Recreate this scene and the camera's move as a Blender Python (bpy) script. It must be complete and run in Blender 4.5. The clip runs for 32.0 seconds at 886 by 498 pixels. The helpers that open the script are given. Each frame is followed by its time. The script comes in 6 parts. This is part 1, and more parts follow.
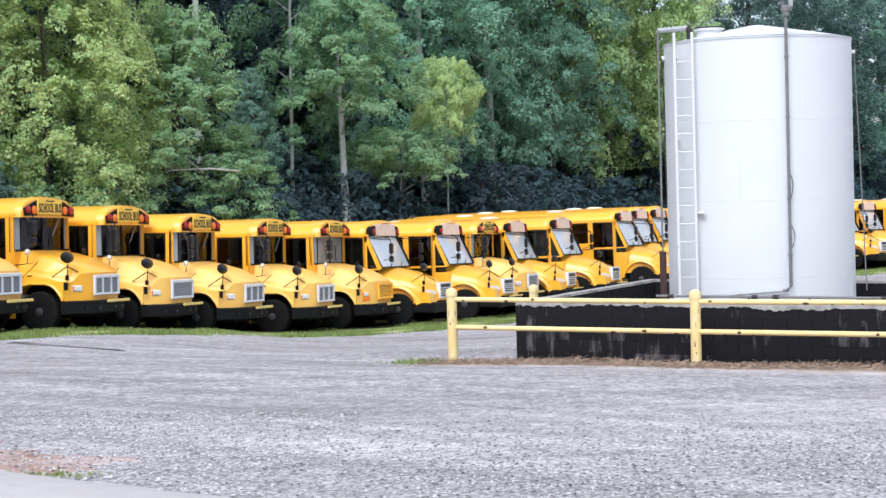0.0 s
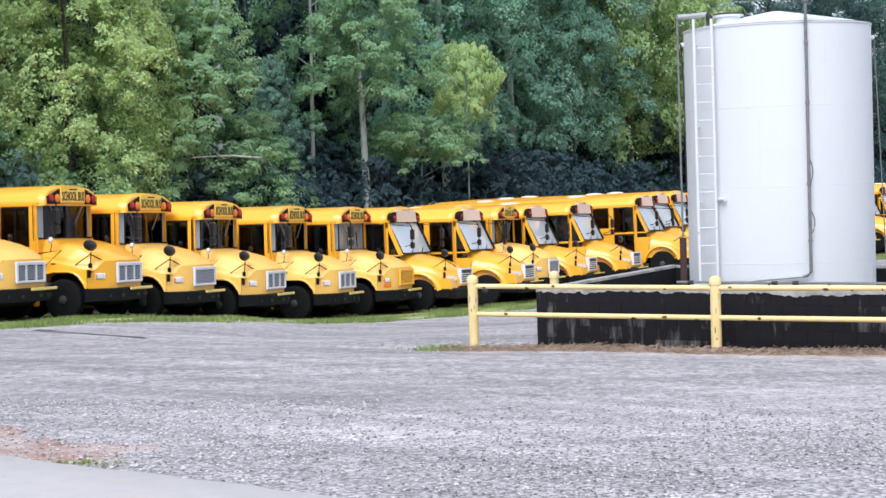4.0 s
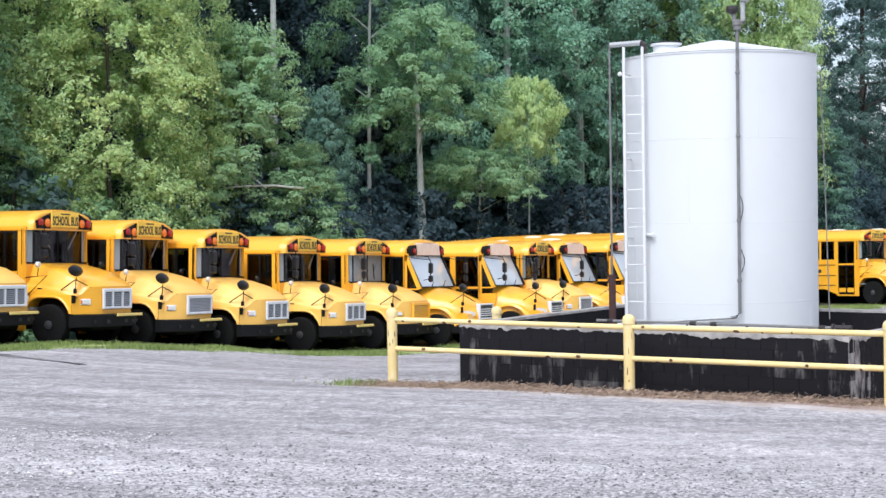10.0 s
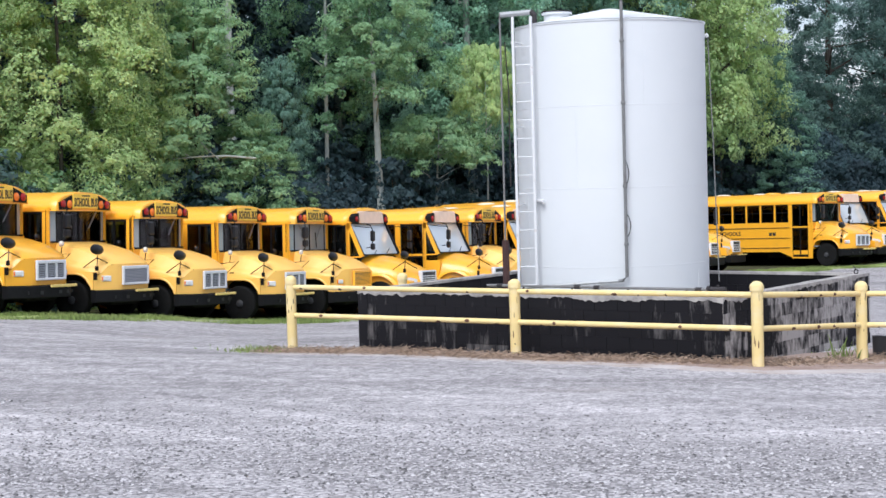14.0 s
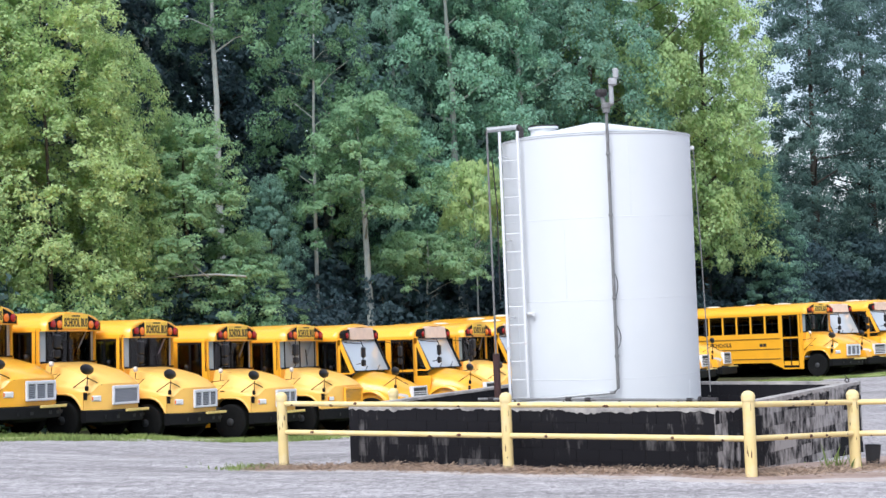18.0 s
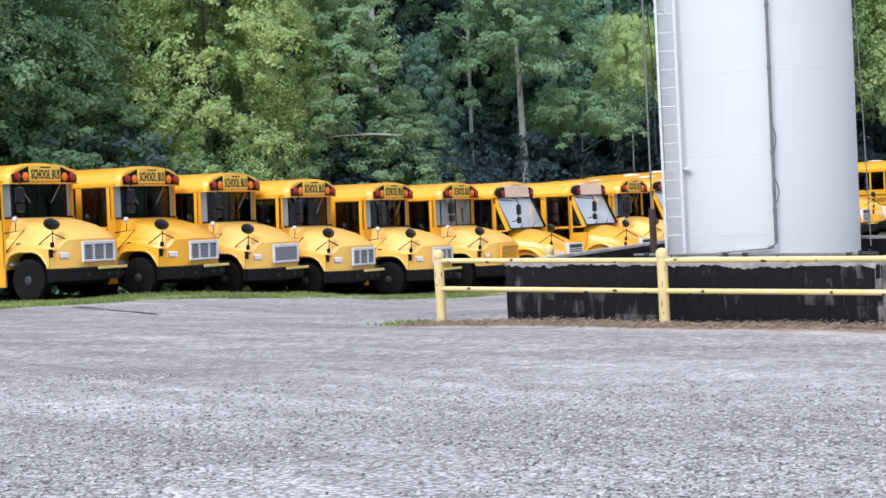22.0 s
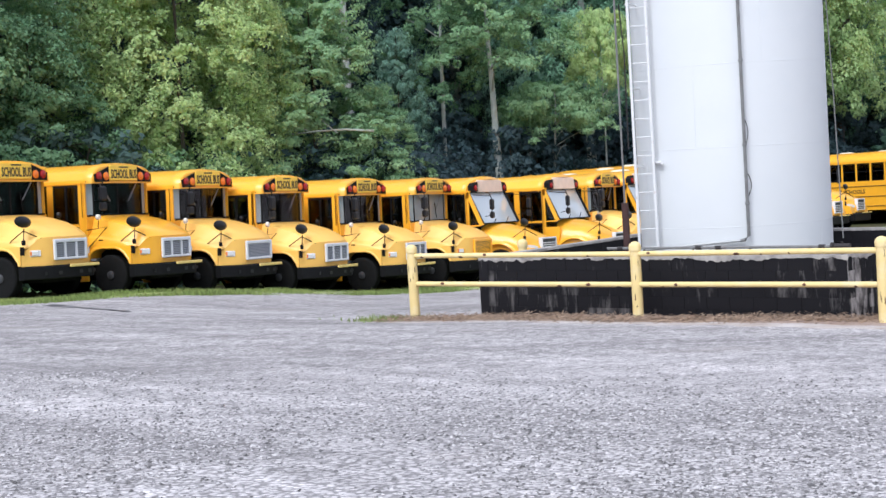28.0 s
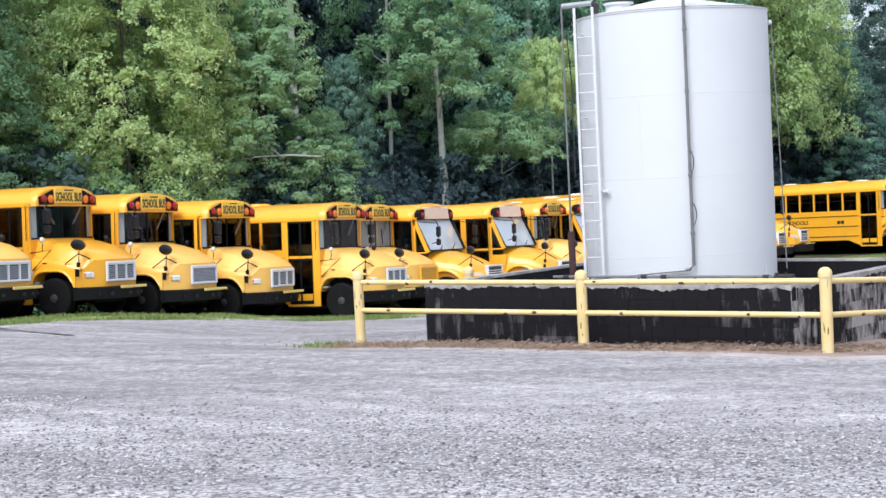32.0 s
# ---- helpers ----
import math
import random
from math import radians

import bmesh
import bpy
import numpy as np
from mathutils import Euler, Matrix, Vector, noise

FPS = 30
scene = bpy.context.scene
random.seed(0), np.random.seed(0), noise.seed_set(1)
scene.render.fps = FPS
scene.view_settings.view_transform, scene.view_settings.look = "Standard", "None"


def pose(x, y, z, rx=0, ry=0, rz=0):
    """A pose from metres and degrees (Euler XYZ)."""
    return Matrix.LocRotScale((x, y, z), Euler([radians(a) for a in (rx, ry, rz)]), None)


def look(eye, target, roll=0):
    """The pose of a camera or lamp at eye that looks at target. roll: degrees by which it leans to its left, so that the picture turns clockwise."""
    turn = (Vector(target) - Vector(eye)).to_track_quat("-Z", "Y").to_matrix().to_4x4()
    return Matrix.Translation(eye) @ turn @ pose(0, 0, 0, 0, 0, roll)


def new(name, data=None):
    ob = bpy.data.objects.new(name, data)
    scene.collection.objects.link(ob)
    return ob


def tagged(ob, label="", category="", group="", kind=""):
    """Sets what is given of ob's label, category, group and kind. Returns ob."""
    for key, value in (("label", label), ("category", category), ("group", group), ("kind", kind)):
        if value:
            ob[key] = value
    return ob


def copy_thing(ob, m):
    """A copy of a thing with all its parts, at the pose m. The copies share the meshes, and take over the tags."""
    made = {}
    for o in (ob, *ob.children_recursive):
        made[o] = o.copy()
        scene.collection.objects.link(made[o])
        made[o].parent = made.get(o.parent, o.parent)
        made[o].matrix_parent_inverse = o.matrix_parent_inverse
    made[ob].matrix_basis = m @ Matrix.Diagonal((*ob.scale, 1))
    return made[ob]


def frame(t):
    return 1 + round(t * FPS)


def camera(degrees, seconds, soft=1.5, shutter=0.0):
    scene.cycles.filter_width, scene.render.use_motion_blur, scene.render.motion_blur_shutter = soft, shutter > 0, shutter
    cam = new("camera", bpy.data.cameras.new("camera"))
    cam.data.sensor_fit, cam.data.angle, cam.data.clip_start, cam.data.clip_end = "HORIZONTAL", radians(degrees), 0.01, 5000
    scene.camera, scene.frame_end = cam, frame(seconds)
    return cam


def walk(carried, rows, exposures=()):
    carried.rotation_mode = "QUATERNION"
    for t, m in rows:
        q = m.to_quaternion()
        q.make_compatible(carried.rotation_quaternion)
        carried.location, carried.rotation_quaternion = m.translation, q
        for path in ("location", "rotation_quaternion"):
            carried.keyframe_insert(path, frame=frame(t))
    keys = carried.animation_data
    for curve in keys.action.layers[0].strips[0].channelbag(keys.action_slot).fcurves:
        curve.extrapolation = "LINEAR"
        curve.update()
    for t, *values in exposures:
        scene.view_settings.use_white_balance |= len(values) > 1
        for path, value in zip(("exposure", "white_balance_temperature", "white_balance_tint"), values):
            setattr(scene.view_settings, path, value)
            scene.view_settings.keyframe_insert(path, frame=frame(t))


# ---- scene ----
cam = camera(29.4, 32.0)
PATH = [
    (0, (-4.455, -0.451, 1.78), (-4.5889, 1.5445, 1.7813), -1.55),
    (0.5, (-4.471, -0.552, 1.808), (-4.6119, 1.443, 1.8132), -1.55),
    (1, (-4.472, -0.505, 1.788), (-4.6218, 1.4894, 1.7863), -1.45),
    (1.5, (-4.486, -0.603, 1.807), (-4.6409, 1.3909, 1.7922), -1.35),
    (2, (-4.466, -0.57, 1.801), (-4.625, 1.4236, 1.7802), -1.35),
    (2.5, (-4.452, -0.494, 1.806), (-4.615, 1.4992, 1.7832), -1.35),
    (4.5, (-4.425, -0.597, 1.824), (-4.5831, 1.3967, 1.8162), -1.85),
    (5, (-4.202, -0.565, 1.792), (-4.358, 1.4288, 1.8113), -1.55),
    (5.5, (-4.057, -0.46, 1.788), (-4.2155, 1.5329, 1.8444), -1.25),
    (6, (-3.874, -0.156, 1.789), (-4.0272, 1.8362, 1.8764), -1.07),
    (6.5, (-3.544, -0.128, 1.808), (-3.6795, 1.8649, 1.9073), -1.37),
    (7, (-3.281, 0.074, 1.773), (-3.3874, 2.0692, 1.8605), -1.37),
    (7.5, (-3, 0.201, 1.772), (-3.0745, 2.1979, 1.8536), -1.48),
    (8, (-2.605, 0.315, 1.764), (-2.6611, 2.3126, 1.8436), -1.18),
    (8.5, (-2.295, 0.451, 1.711), (-2.3523, 2.4482, 1.7988), -0.69),
    (9, (-1.961, 0.581, 1.713), (-2.0617, 2.5765, 1.8018), -0.39),
    (9.5, (-1.611, 0.63, 1.707), (-1.8022, 2.6199, 1.7688), -0.3),
    (10, (-1.274, 0.665, 1.686), (-1.5818, 2.6409, 1.7159), -0.5),
    (10.5, (-0.963, 0.743, 1.674), (-1.3551, 2.7042, 1.668), -0.71),
    (11, (-0.692, 0.739, 1.692), (-1.1084, 2.6951, 1.676), -0.71),
    (11.5, (-0.432, 0.849, 1.666), (-0.8234, 2.8103, 1.6531), -0.62),
    (12, (-0.175, 0.829, 1.649), (-0.5264, 2.7979, 1.6422), -0.41),
    (12.5, (-0.044, 0.683, 1.673), (-0.374, 2.6555, 1.6521), -0.62),
    (13, (0.085, 0.545, 1.651), (-0.2354, 2.5188, 1.6132), -0.92),
    (13.5, (0.313, 0.468, 1.629), (-0.0035, 2.4424, 1.5883), -1.02),
    (14, (0.302, 0.375, 1.658), (0.0037, 2.3526, 1.6492), -1.22),
    (14.5, (0.283, 0.396, 1.622), (0.0047, 2.3762, 1.6583), -1.22),
    (15, (0.3, 0.399, 1.636), (0.0337, 2.3798, 1.7092), -1.52),
    (15.5, (0.31, 0.358, 1.651), (0.0497, 2.3389, 1.7412), -1.82),
    (17.5, (0.31, 0.351, 1.63), (0.0317, 2.3281, 1.7463), -1.92),
    (18, (0.311, 0.326, 1.626), (0.0287, 2.3018, 1.7543), -2.02),
    (18.5, (0.311, 0.315, 1.631), (0.0287, 2.2899, 1.7723), -2.12),
    (19, (0.311, 0.323, 1.641), (0.0277, 2.2974, 1.7873), -2.12),
    (19.5, (0.308, 0.308, 1.644), (0.0108, 2.2815, 1.7742), -2.02),
    (20, (0.313, 0.308, 1.625), (-0.0143, 2.2787, 1.7203), -1.82),
    (20.5, (0.32, 0.244, 1.609), (-0.0524, 2.2084, 1.6584), -1.72),
    (21, (0.301, 0.303, 1.606), (-0.1203, 2.2581, 1.6084), -1.82),
    (21.5, (0.313, 0.276, 1.602), (-0.1413, 2.2236, 1.5795), -2.22),
    (22, (0.319, 0.268, 1.612), (-0.1502, 2.2119, 1.5795), -2.53),
    (22.5, (0.319, 0.297, 1.598), (-0.1514, 2.2406, 1.5645), -2.62),
    (23, (0.304, 0.283, 1.61), (-0.1642, 2.2271, 1.5735), -2.63),
    (23.5, (0.31, 0.257, 1.595), (-0.1575, 2.2013, 1.5585), -2.62),
    (24, (0.313, 0.263, 1.605), (-0.1533, 2.2075, 1.5655), -2.72),
    (24.5, (0.308, 0.282, 1.593), (-0.1562, 2.227, 1.5515), -2.72),
    (25, (0.304, 0.26, 1.602), (-0.1563, 2.2058, 1.5565), -2.72),
    (25.5, (0.306, 0.281, 1.609), (-0.1513, 2.2274, 1.5605), -2.83),
    (27.5, (0.308, 0.304, 1.613), (-0.1375, 2.2532, 1.5674), -2.92),
    (28, (0.321, 0.319, 1.608), (-0.1184, 2.2697, 1.5684), -2.92),
    (28.5, (0.326, 0.307, 1.606), (-0.1082, 2.2589, 1.5684), -3.02),
    (29, (0.319, 0.306, 1.602), (-0.1083, 2.2595, 1.5645), -3.02),
    (29.5, (0.323, 0.322, 1.605), (-0.0984, 2.2767, 1.5674), -2.92),
    (30, (0.323, 0.323, 1.604), (-0.0905, 2.2795, 1.5694), -2.92),
    (30.5, (0.31, 0.31, 1.596), (-0.0952, 2.2683, 1.5675), -2.62),
    (31, (0.318, 0.306, 1.607), (-0.0803, 2.2658, 1.5844), -2.52),
    (31.5, (0.32, 0.326, 1.607), (-0.0693, 2.2877, 1.5904), -2.52),
    (32, (0.309, 0.308, 1.606), (-0.0662, 2.2725, 1.5954), -2.32),
]
# the lot falls away from the camera by this slope
FALL = 0.045
TILT = Matrix.Rotation(-FALL, 4, "X")
walk(cam, [(t, TILT @ look(eye, target, roll)) for t, eye, target, roll in PATH], exposures=[(0, 0.58, 5830, 9), (2.5, 0.56, 5830, 9), (5, 0.53, 5830, 9), (9, 0.51, 5830, 9), (10, 0.58, 5830, 9), (12, 0.57, 5830, 9), (14, 0.46, 5830, 9), (15, 0.6, 5830, 9), (18, 0.61, 5830, 9), (19.5, 0.54, 5830, 9), (21, 0.47, 5830, 9), (23, 0.4, 5830, 9), (25, 0.45, 5830, 9), (29, 0.5, 5830, 9), (32, 0.54, 5830, 9)])

# ---- light ----
SUN_ELEV, SUN_TURN = 50.0, 192.0
world = bpy.data.worlds.new("world")
scene.world = world
world.use_nodes = True
wn = world.node_tree.nodes
sky = wn.new("ShaderNodeTexSky")
sky.sky_type, sky.sun_disc = "NISHITA", False
sky.sun_elevation, sky.sun_rotation = radians(SUN_ELEV), radians(SUN_TURN)
sky.dust_density, sky.air_density, sky.ozone_density = 1.6, 1.0, 1.5
# a bright, thinly clouded sky: the blue is veiled by white cloud
veil = wn.new("ShaderNodeMix")
veil.data_type = "RGBA"
tc = wn.new("ShaderNodeTexCoord")
cloud = wn.new("ShaderNodeTexNoise")
cloud.inputs["Scale"].default_value, cloud.inputs["Detail"].default_value = 4.0, 6.0
ramp = wn.new("ShaderNodeMapRange")
ramp.inputs[1].default_value, ramp.inputs[2].default_value = 0.42, 0.6
ramp.inputs[3].default_value, ramp.inputs[4].default_value = 0.3, 0.98
link = world.node_tree.links.new
link(tc.outputs["Generated"], cloud.inputs["Vector"])
link(cloud.outputs["Fac"], ramp.inputs[0])
link(ramp.outputs[0], veil.inputs["Factor"])
link(sky.outputs[0], veil.inputs["A"])
veil.inputs["B"].default_value = (7.6, 7.2, 7.6, 1)
link(veil.outputs["Result"], wn["Background"].inputs["Color"])
wn["Background"].inputs["Strength"].default_value = 0.105
sun = new("sun", bpy.data.lights.new("sun", "SUN"))
sun.data.energy, sun.data.angle, sun.data.color = 2.3, radians(36), (1.0, 0.965, 0.92)
_e, _a = radians(SUN_ELEV), radians(SUN_TURN)
sun.matrix_world = look((0, 0, 0), (-math.sin(_a) * math.cos(_e), -math.cos(_a) * math.cos(_e), -math.sin(_e)))

# ---- materials ----


def mat(name, base, rough=0.6, metal=0.0, var=0.12, scale=6.0, bump=0.0, bscale=60.0, dirt=None, dirt_amt=0.0, dscale=1.2, rnd=0.0, island=0.0, spec=0.5, coat=0.0):
    """A worn surface: base colour with grain at one scale and stains at another, and fine relief."""
    m = bpy.data.materials.new(name)
    m.use_nodes = True
    nt = m.node_tree
    n, l = nt.nodes, nt.links.new
    b = n["Principled BSDF"]
    b.inputs["Roughness"].default_value, b.inputs["Metallic"].default_value = rough, metal
    b.inputs["Specular IOR Level"].default_value = spec
    b.inputs["Coat Weight"].default_value = coat
    b.inputs["Coat Roughness"].default_value = 0.12
    geo = n.new("ShaderNodeTexCoord")
    n1 = n.new("ShaderNodeTexNoise")
    n1.inputs["Scale"].default_value, n1.inputs["Detail"].default_value = scale, 8
    l(geo.outputs["Object"], n1.inputs["Vector"])
    mx = n.new("ShaderNodeMix")
    mx.data_type = "RGBA"
    lo = tuple(max(0.0, c * (1 - var)) for c in base)
    hi = tuple(min(1.0, c * (1 + var)) for c in base)
    mx.inputs["A"].default_value, mx.inputs["B"].default_value = (*lo, 1), (*hi, 1)
    l(n1.outputs["Fac"], mx.inputs["Factor"])
    col = mx.outputs["Result"]
    if dirt:
        n2 = n.new("ShaderNodeTexNoise")
        n2.inputs["Scale"].default_value, n2.inputs["Detail"].default_value = dscale, 10
        n2.inputs["Roughness"].default_value = 0.65
        l(geo.outputs["Object"], n2.inputs["Vector"])
        r = n.new("ShaderNodeMapRange")
        r.inputs[1].default_value, r.inputs[2].default_value = 0.62 - 0.3 * dirt_amt, 0.78
        l(n2.outputs["Fac"], r.inputs[0])
        m2 = n.new("ShaderNodeMix")
        m2.data_type = "RGBA"
        m2.inputs["B"].default_value = (*dirt, 1)
        l(r.outputs[0], m2.inputs["Factor"])
        l(col, m2.inputs["A"])
        col = m2.outputs["Result"]
    if rnd or island:
        h = n.new("ShaderNodeHueSaturation")
        src = n.new("ShaderNodeNewGeometry").outputs["Random Per Island"] if island else n.new("ShaderNodeObjectInfo").outputs["Random"]
        k = island or rnd
        r = n.new("ShaderNodeMapRange")
        r.inputs[3].default_value, r.inputs[4].default_value = 1 - k, 1 + k
        l(src, r.inputs[0])
        l(r.outputs[0], h.inputs["Value"])
        l(col, h.inputs["Color"])
        col = h.outputs["Color"]
    l(col, b.inputs["Base Color"])
    if bump:
        n3 = n.new("ShaderNodeTexNoise")
        n3.inputs["Scale"].default_value, n3.inputs["Detail"].default_value = bscale, 6
        l(geo.outputs["Object"], n3.inputs["Vector"])
        bp = n.new("ShaderNodeBump")
        bp.inputs["Strength"].default_value, bp.inputs["Distance"].default_value = bump, 0.01
        l(n3.outputs["Fac"], bp.inputs["Height"])
        l(bp.outputs["Normal"], b.inputs["Normal"])
    return m


def leaf_mat(name, base, var=0.35, warm=(0.32, 0.46, 0.14)):
    """Leaves: each its own shade, part of the light passing through."""
    m = bpy.data.materials.new(name)
    m.use_nodes = True
    nt = m.node_tree
    n, l = nt.nodes, nt.links.new
    b, out = n["Principled BSDF"], n["Material Output"]
    b.inputs["Roughness"].default_value = 0.6
    b.inputs["Specular IOR Level"].default_value = 0.25
    geo = n.new("ShaderNodeNewGeometry")
    info = n.new("ShaderNodeObjectInfo")
    tc_ = n.new("ShaderNodeTexCoord")
    ns = n.new("ShaderNodeTexNoise")
    ns.inputs["Scale"].default_value, ns.inputs["Detail"].default_value = 0.55, 3
    l(tc_.outputs["Object"], ns.inputs["Vector"])
    a = n.new("ShaderNodeMix")
    a.data_type = "RGBA"
    a.inputs["A"].default_value = (*[c * (1 - var) for c in base], 1)
    a.inputs["B"].default_value = (*[c * (1 + var) for c in base], 1)
    l(geo.outputs["Random Per Island"], a.inputs["Factor"])
    r = n.new("ShaderNodeMapRange")
    r.inputs[1].default_value, r.inputs[2].default_value = 0.45, 0.75
    r.inputs[3].default_value, r.inputs[4].default_value = 0.0, 0.45
    l(ns.outputs["Fac"], r.inputs[0])
    w = n.new("ShaderNodeMix")
    w.data_type = "RGBA"
    w.inputs["B"].default_value = (*warm, 1)
    l(r.outputs[0], w.inputs["Factor"])
    l(a.outputs["Result"], w.inputs["A"])
    h = n.new("ShaderNodeHueSaturation")
    r2 = n.new("ShaderNodeMapRange")
    r2.inputs[3].default_value, r2.inputs[4].default_value = 0.8, 1.2
    l(info.outputs["Random"], r2.inputs[0])
    l(r2.outputs[0], h.inputs["Value"])
    r3 = n.new("ShaderNodeMapRange")
    r3.inputs[3].default_value, r3.inputs[4].default_value = 0.52, 0.485
    l(info.outputs["Random"], r3.inputs[0])
    l(r3.outputs[0], h.inputs["Hue"])
    l(w.outputs["Result"], h.inputs["Color"])
    l(h.outputs["Color"], b.inputs["Base Color"])
    t = n.new("ShaderNodeBsdfTranslucent")
    l(h.outputs["Color"], t.inputs["Color"])
    ms = n.new("ShaderNodeMixShader")
    ms.inputs[0].default_value = 0.45
    l(b.outputs[0], ms.inputs[1])
    l(t.outputs[0], ms.inputs[2])
    l(ms.outputs[0], out.inputs["Surface"])
    return m


def glass_mat(name, tint, clear=0.5, rough=0.03, sky_sheen=0.0):
    """Window glass: tinted, see-through and glossy."""
    m = bpy.data.materials.new(name)
    m.use_nodes = True
    nt = m.node_tree
    n, l = nt.nodes, nt.links.new
    out = n["Material Output"]
    n.remove(n["Principled BSDF"])
    tr = n.new("ShaderNodeBsdfTransparent")
    tr.inputs["Color"].default_value = (*[c * clear for c in tint], 1)
    gl = n.new("ShaderNodeBsdfGlossy")
    gl.inputs["Roughness"].default_value = rough
    fr = n.new("ShaderNodeFresnel")
    fr.inputs["IOR"].default_value = 1.5
    ms = n.new("ShaderNodeMixShader")
    if sky_sheen > 0.5:
        ms.inputs[0].default_value = 0.3
    else:
        l(fr.outputs[0], ms.inputs[0])
    body = tr.outputs[0]
    if sky_sheen:
        # a pale diffuse layer that paints the sky's reflection onto the glass
        di, mf = n.new("ShaderNodeBsdfDiffuse"), n.new("ShaderNodeMixShader")
        di.inputs["Color"].default_value = (0.8, 0.88, 0.9, 1)
        mf.inputs[0].default_value = sky_sheen
        l(body, mf.inputs[1])
        l(di.outputs[0], mf.inputs[2])
        body = mf.outputs[0]
    l(body, ms.inputs[1])
    l(gl.outputs[0], ms.inputs[2])
    l(ms.outputs[0], out.inputs["Surface"])
    return m


YELLOW = mat("bus_yellow", (0.94, 0.45, 0.024), 0.36, var=0.07, scale=2.0, dirt=(0.72, 0.36, 0.05), dirt_amt=0.2, dscale=1.1, rnd=0.07, coat=0.4)
FADED = mat("faded_hood_yellow", (0.95, 0.54, 0.115), 0.42, var=0.1, scale=1.5, dirt=(0.86, 0.46, 0.07), dirt_amt=0.5, dscale=0.9, rnd=0.05)
BLACK = mat("black_trim", (0.009, 0.009, 0.01), 0.6, var=0.3, scale=9, spec=0.12)
RUBBER = mat("tyre_rubber", (0.012, 0.012, 0.012), 0.8, var=0.3, scale=8, bump=0.3, bscale=40, dirt=(0.03, 0.028, 0.026), dirt_amt=0.2, spec=0.1)
RIM = mat("dark_steel_rim", (0.05, 0.05, 0.054), 0.6, 0.0, var=0.3, scale=10)
CHROME = mat("chrome", (0.75, 0.76, 0.78), 0.18, 1.0, var=0.06, scale=12)
SILVER = mat("grille_silver", (0.8, 0.8, 0.83), 0.35, 0.2, var=0.12, scale=14)
GRILLEDARK = mat("grille_dark", (0.05, 0.055, 0.06), 0.5, 0.2, var=0.3, scale=14)
RED = mat("red_lens", (0.35, 0.015, 0.012), 0.2, var=0.2, scale=12)
AMBER = mat("amber_lens", (0.85, 0.2, 0.02), 0.2, var=0.2, scale=12)
LAMPWHITE = mat("headlight_lens", (0.78, 0.76, 0.74), 0.15, 0.2, var=0.12, scale=14)
PINKSIGN = mat("sun_bleached_sign", (0.88, 0.66, 0.5), 0.6, var=0.12, scale=5, rnd=0.06)
CREAM = mat("cream_gate_bar", (0.85, 0.62, 0.2), 0.5, var=0.1, scale=9)
SEAT = mat("dark_vinyl_seat", (0.05, 0.062, 0.075), 0.6, var=0.2, scale=6)
INSIDE = mat("bus_interior", (0.22, 0.23, 0.23), 0.8, var=0.15, scale=4)
GLASS = glass_mat("tinted_glass", (0.62, 0.72, 0.76), 0.7)
WSHIELD = glass_mat("windshield_glass", (0.8, 0.92, 0.94), 0.9)
CORNERGLASS = glass_mat("corner_glass", (0.8, 0.92, 0.94), 0.6, 0.08, 0.55)
SIGNYELLOW = mat("sign_yellow", (0.96, 0.62, 0.07), 0.5, var=0.06, scale=5, rnd=0.06)
RAILDARK = mat("worn_rub_rail", (0.16, 0.085, 0.02), 0.5, var=0.3, scale=8)
MIRRORPALE = mat("pale_mirror_shell", (0.82, 0.76, 0.66), 0.4, var=0.1, scale=9)
MIRRORBLACK = mat("mirror_housing", (0.012, 0.012, 0.014), 0.35, var=0.2, scale=9, spec=0.3)
TANKWHITE = mat("tank_white_paint", (0.7, 0.715, 0.72), 0.5, var=0.03, scale=1.2, dirt=(0.68, 0.7, 0.71), dirt_amt=0.25, dscale=1.4, bump=0.05, bscale=3)
LADDERWHITE = mat("ladder_white_paint", (0.7, 0.7, 0.7), 0.5, var=0.05, scale=7, dirt=(0.42, 0.3, 0.22), dirt_amt=0.1, dscale=7)
PIPEGREY = mat("weathered_pipe", (0.2, 0.2, 0.195), 0.6, 0.1, var=0.3, scale=10, dirt=(0.12, 0.1, 0.095), dirt_amt=0.35, dscale=6, bump=0.1)
GALV = mat("galvanised_pipe", (0.42, 0.43, 0.43), 0.5, 0.15, var=0.2, scale=12, dirt=(0.22, 0.19, 0.17), dirt_amt=0.3, dscale=6)
RUST = mat("rusty_red_iron", (0.07, 0.035, 0.032), 0.75, 0.2, var=0.35, scale=9, bump=0.3)
IRON = mat("dark_iron_valve", (0.05, 0.045, 0.045), 0.6, 0.5, var=0.3, scale=15)
POSTCREAM = mat("chipped_cream_yellow_paint", (0.8, 0.62, 0.27), 0.6, var=0.12, scale=4, dirt=(0.82, 0.7, 0.44), dirt_amt=0.45, dscale=3.5, bump=0.12, bscale=30)
POSTRUST = mat("rust_stain", (0.13, 0.06, 0.035), 0.85, var=0.3, scale=14)
CONCRETE = mat("pale_concrete", (0.47, 0.45, 0.435), 0.85, var=0.12, scale=5, dirt=(0.5, 0.44, 0.4), dirt_amt=0.3, dscale=1.5, bump=0.2)
BARK = mat("tree_bark", (0.38, 0.41, 0.38), 0.9, var=0.3, scale=5, dirt=(0.44, 0.43, 0.4), dirt_amt=0.35, dscale=2.0, bump=0.6, bscale=18)
BARKDARK = mat("dark_tree_bark", (0.07, 0.06, 0.05), 0.95, var=0.3, scale=5, bump=0.6, bscale=18)
LEAF = leaf_mat("leaf_green", (0.26, 0.43, 0.24), 0.2, (0.37, 0.5, 0.22))
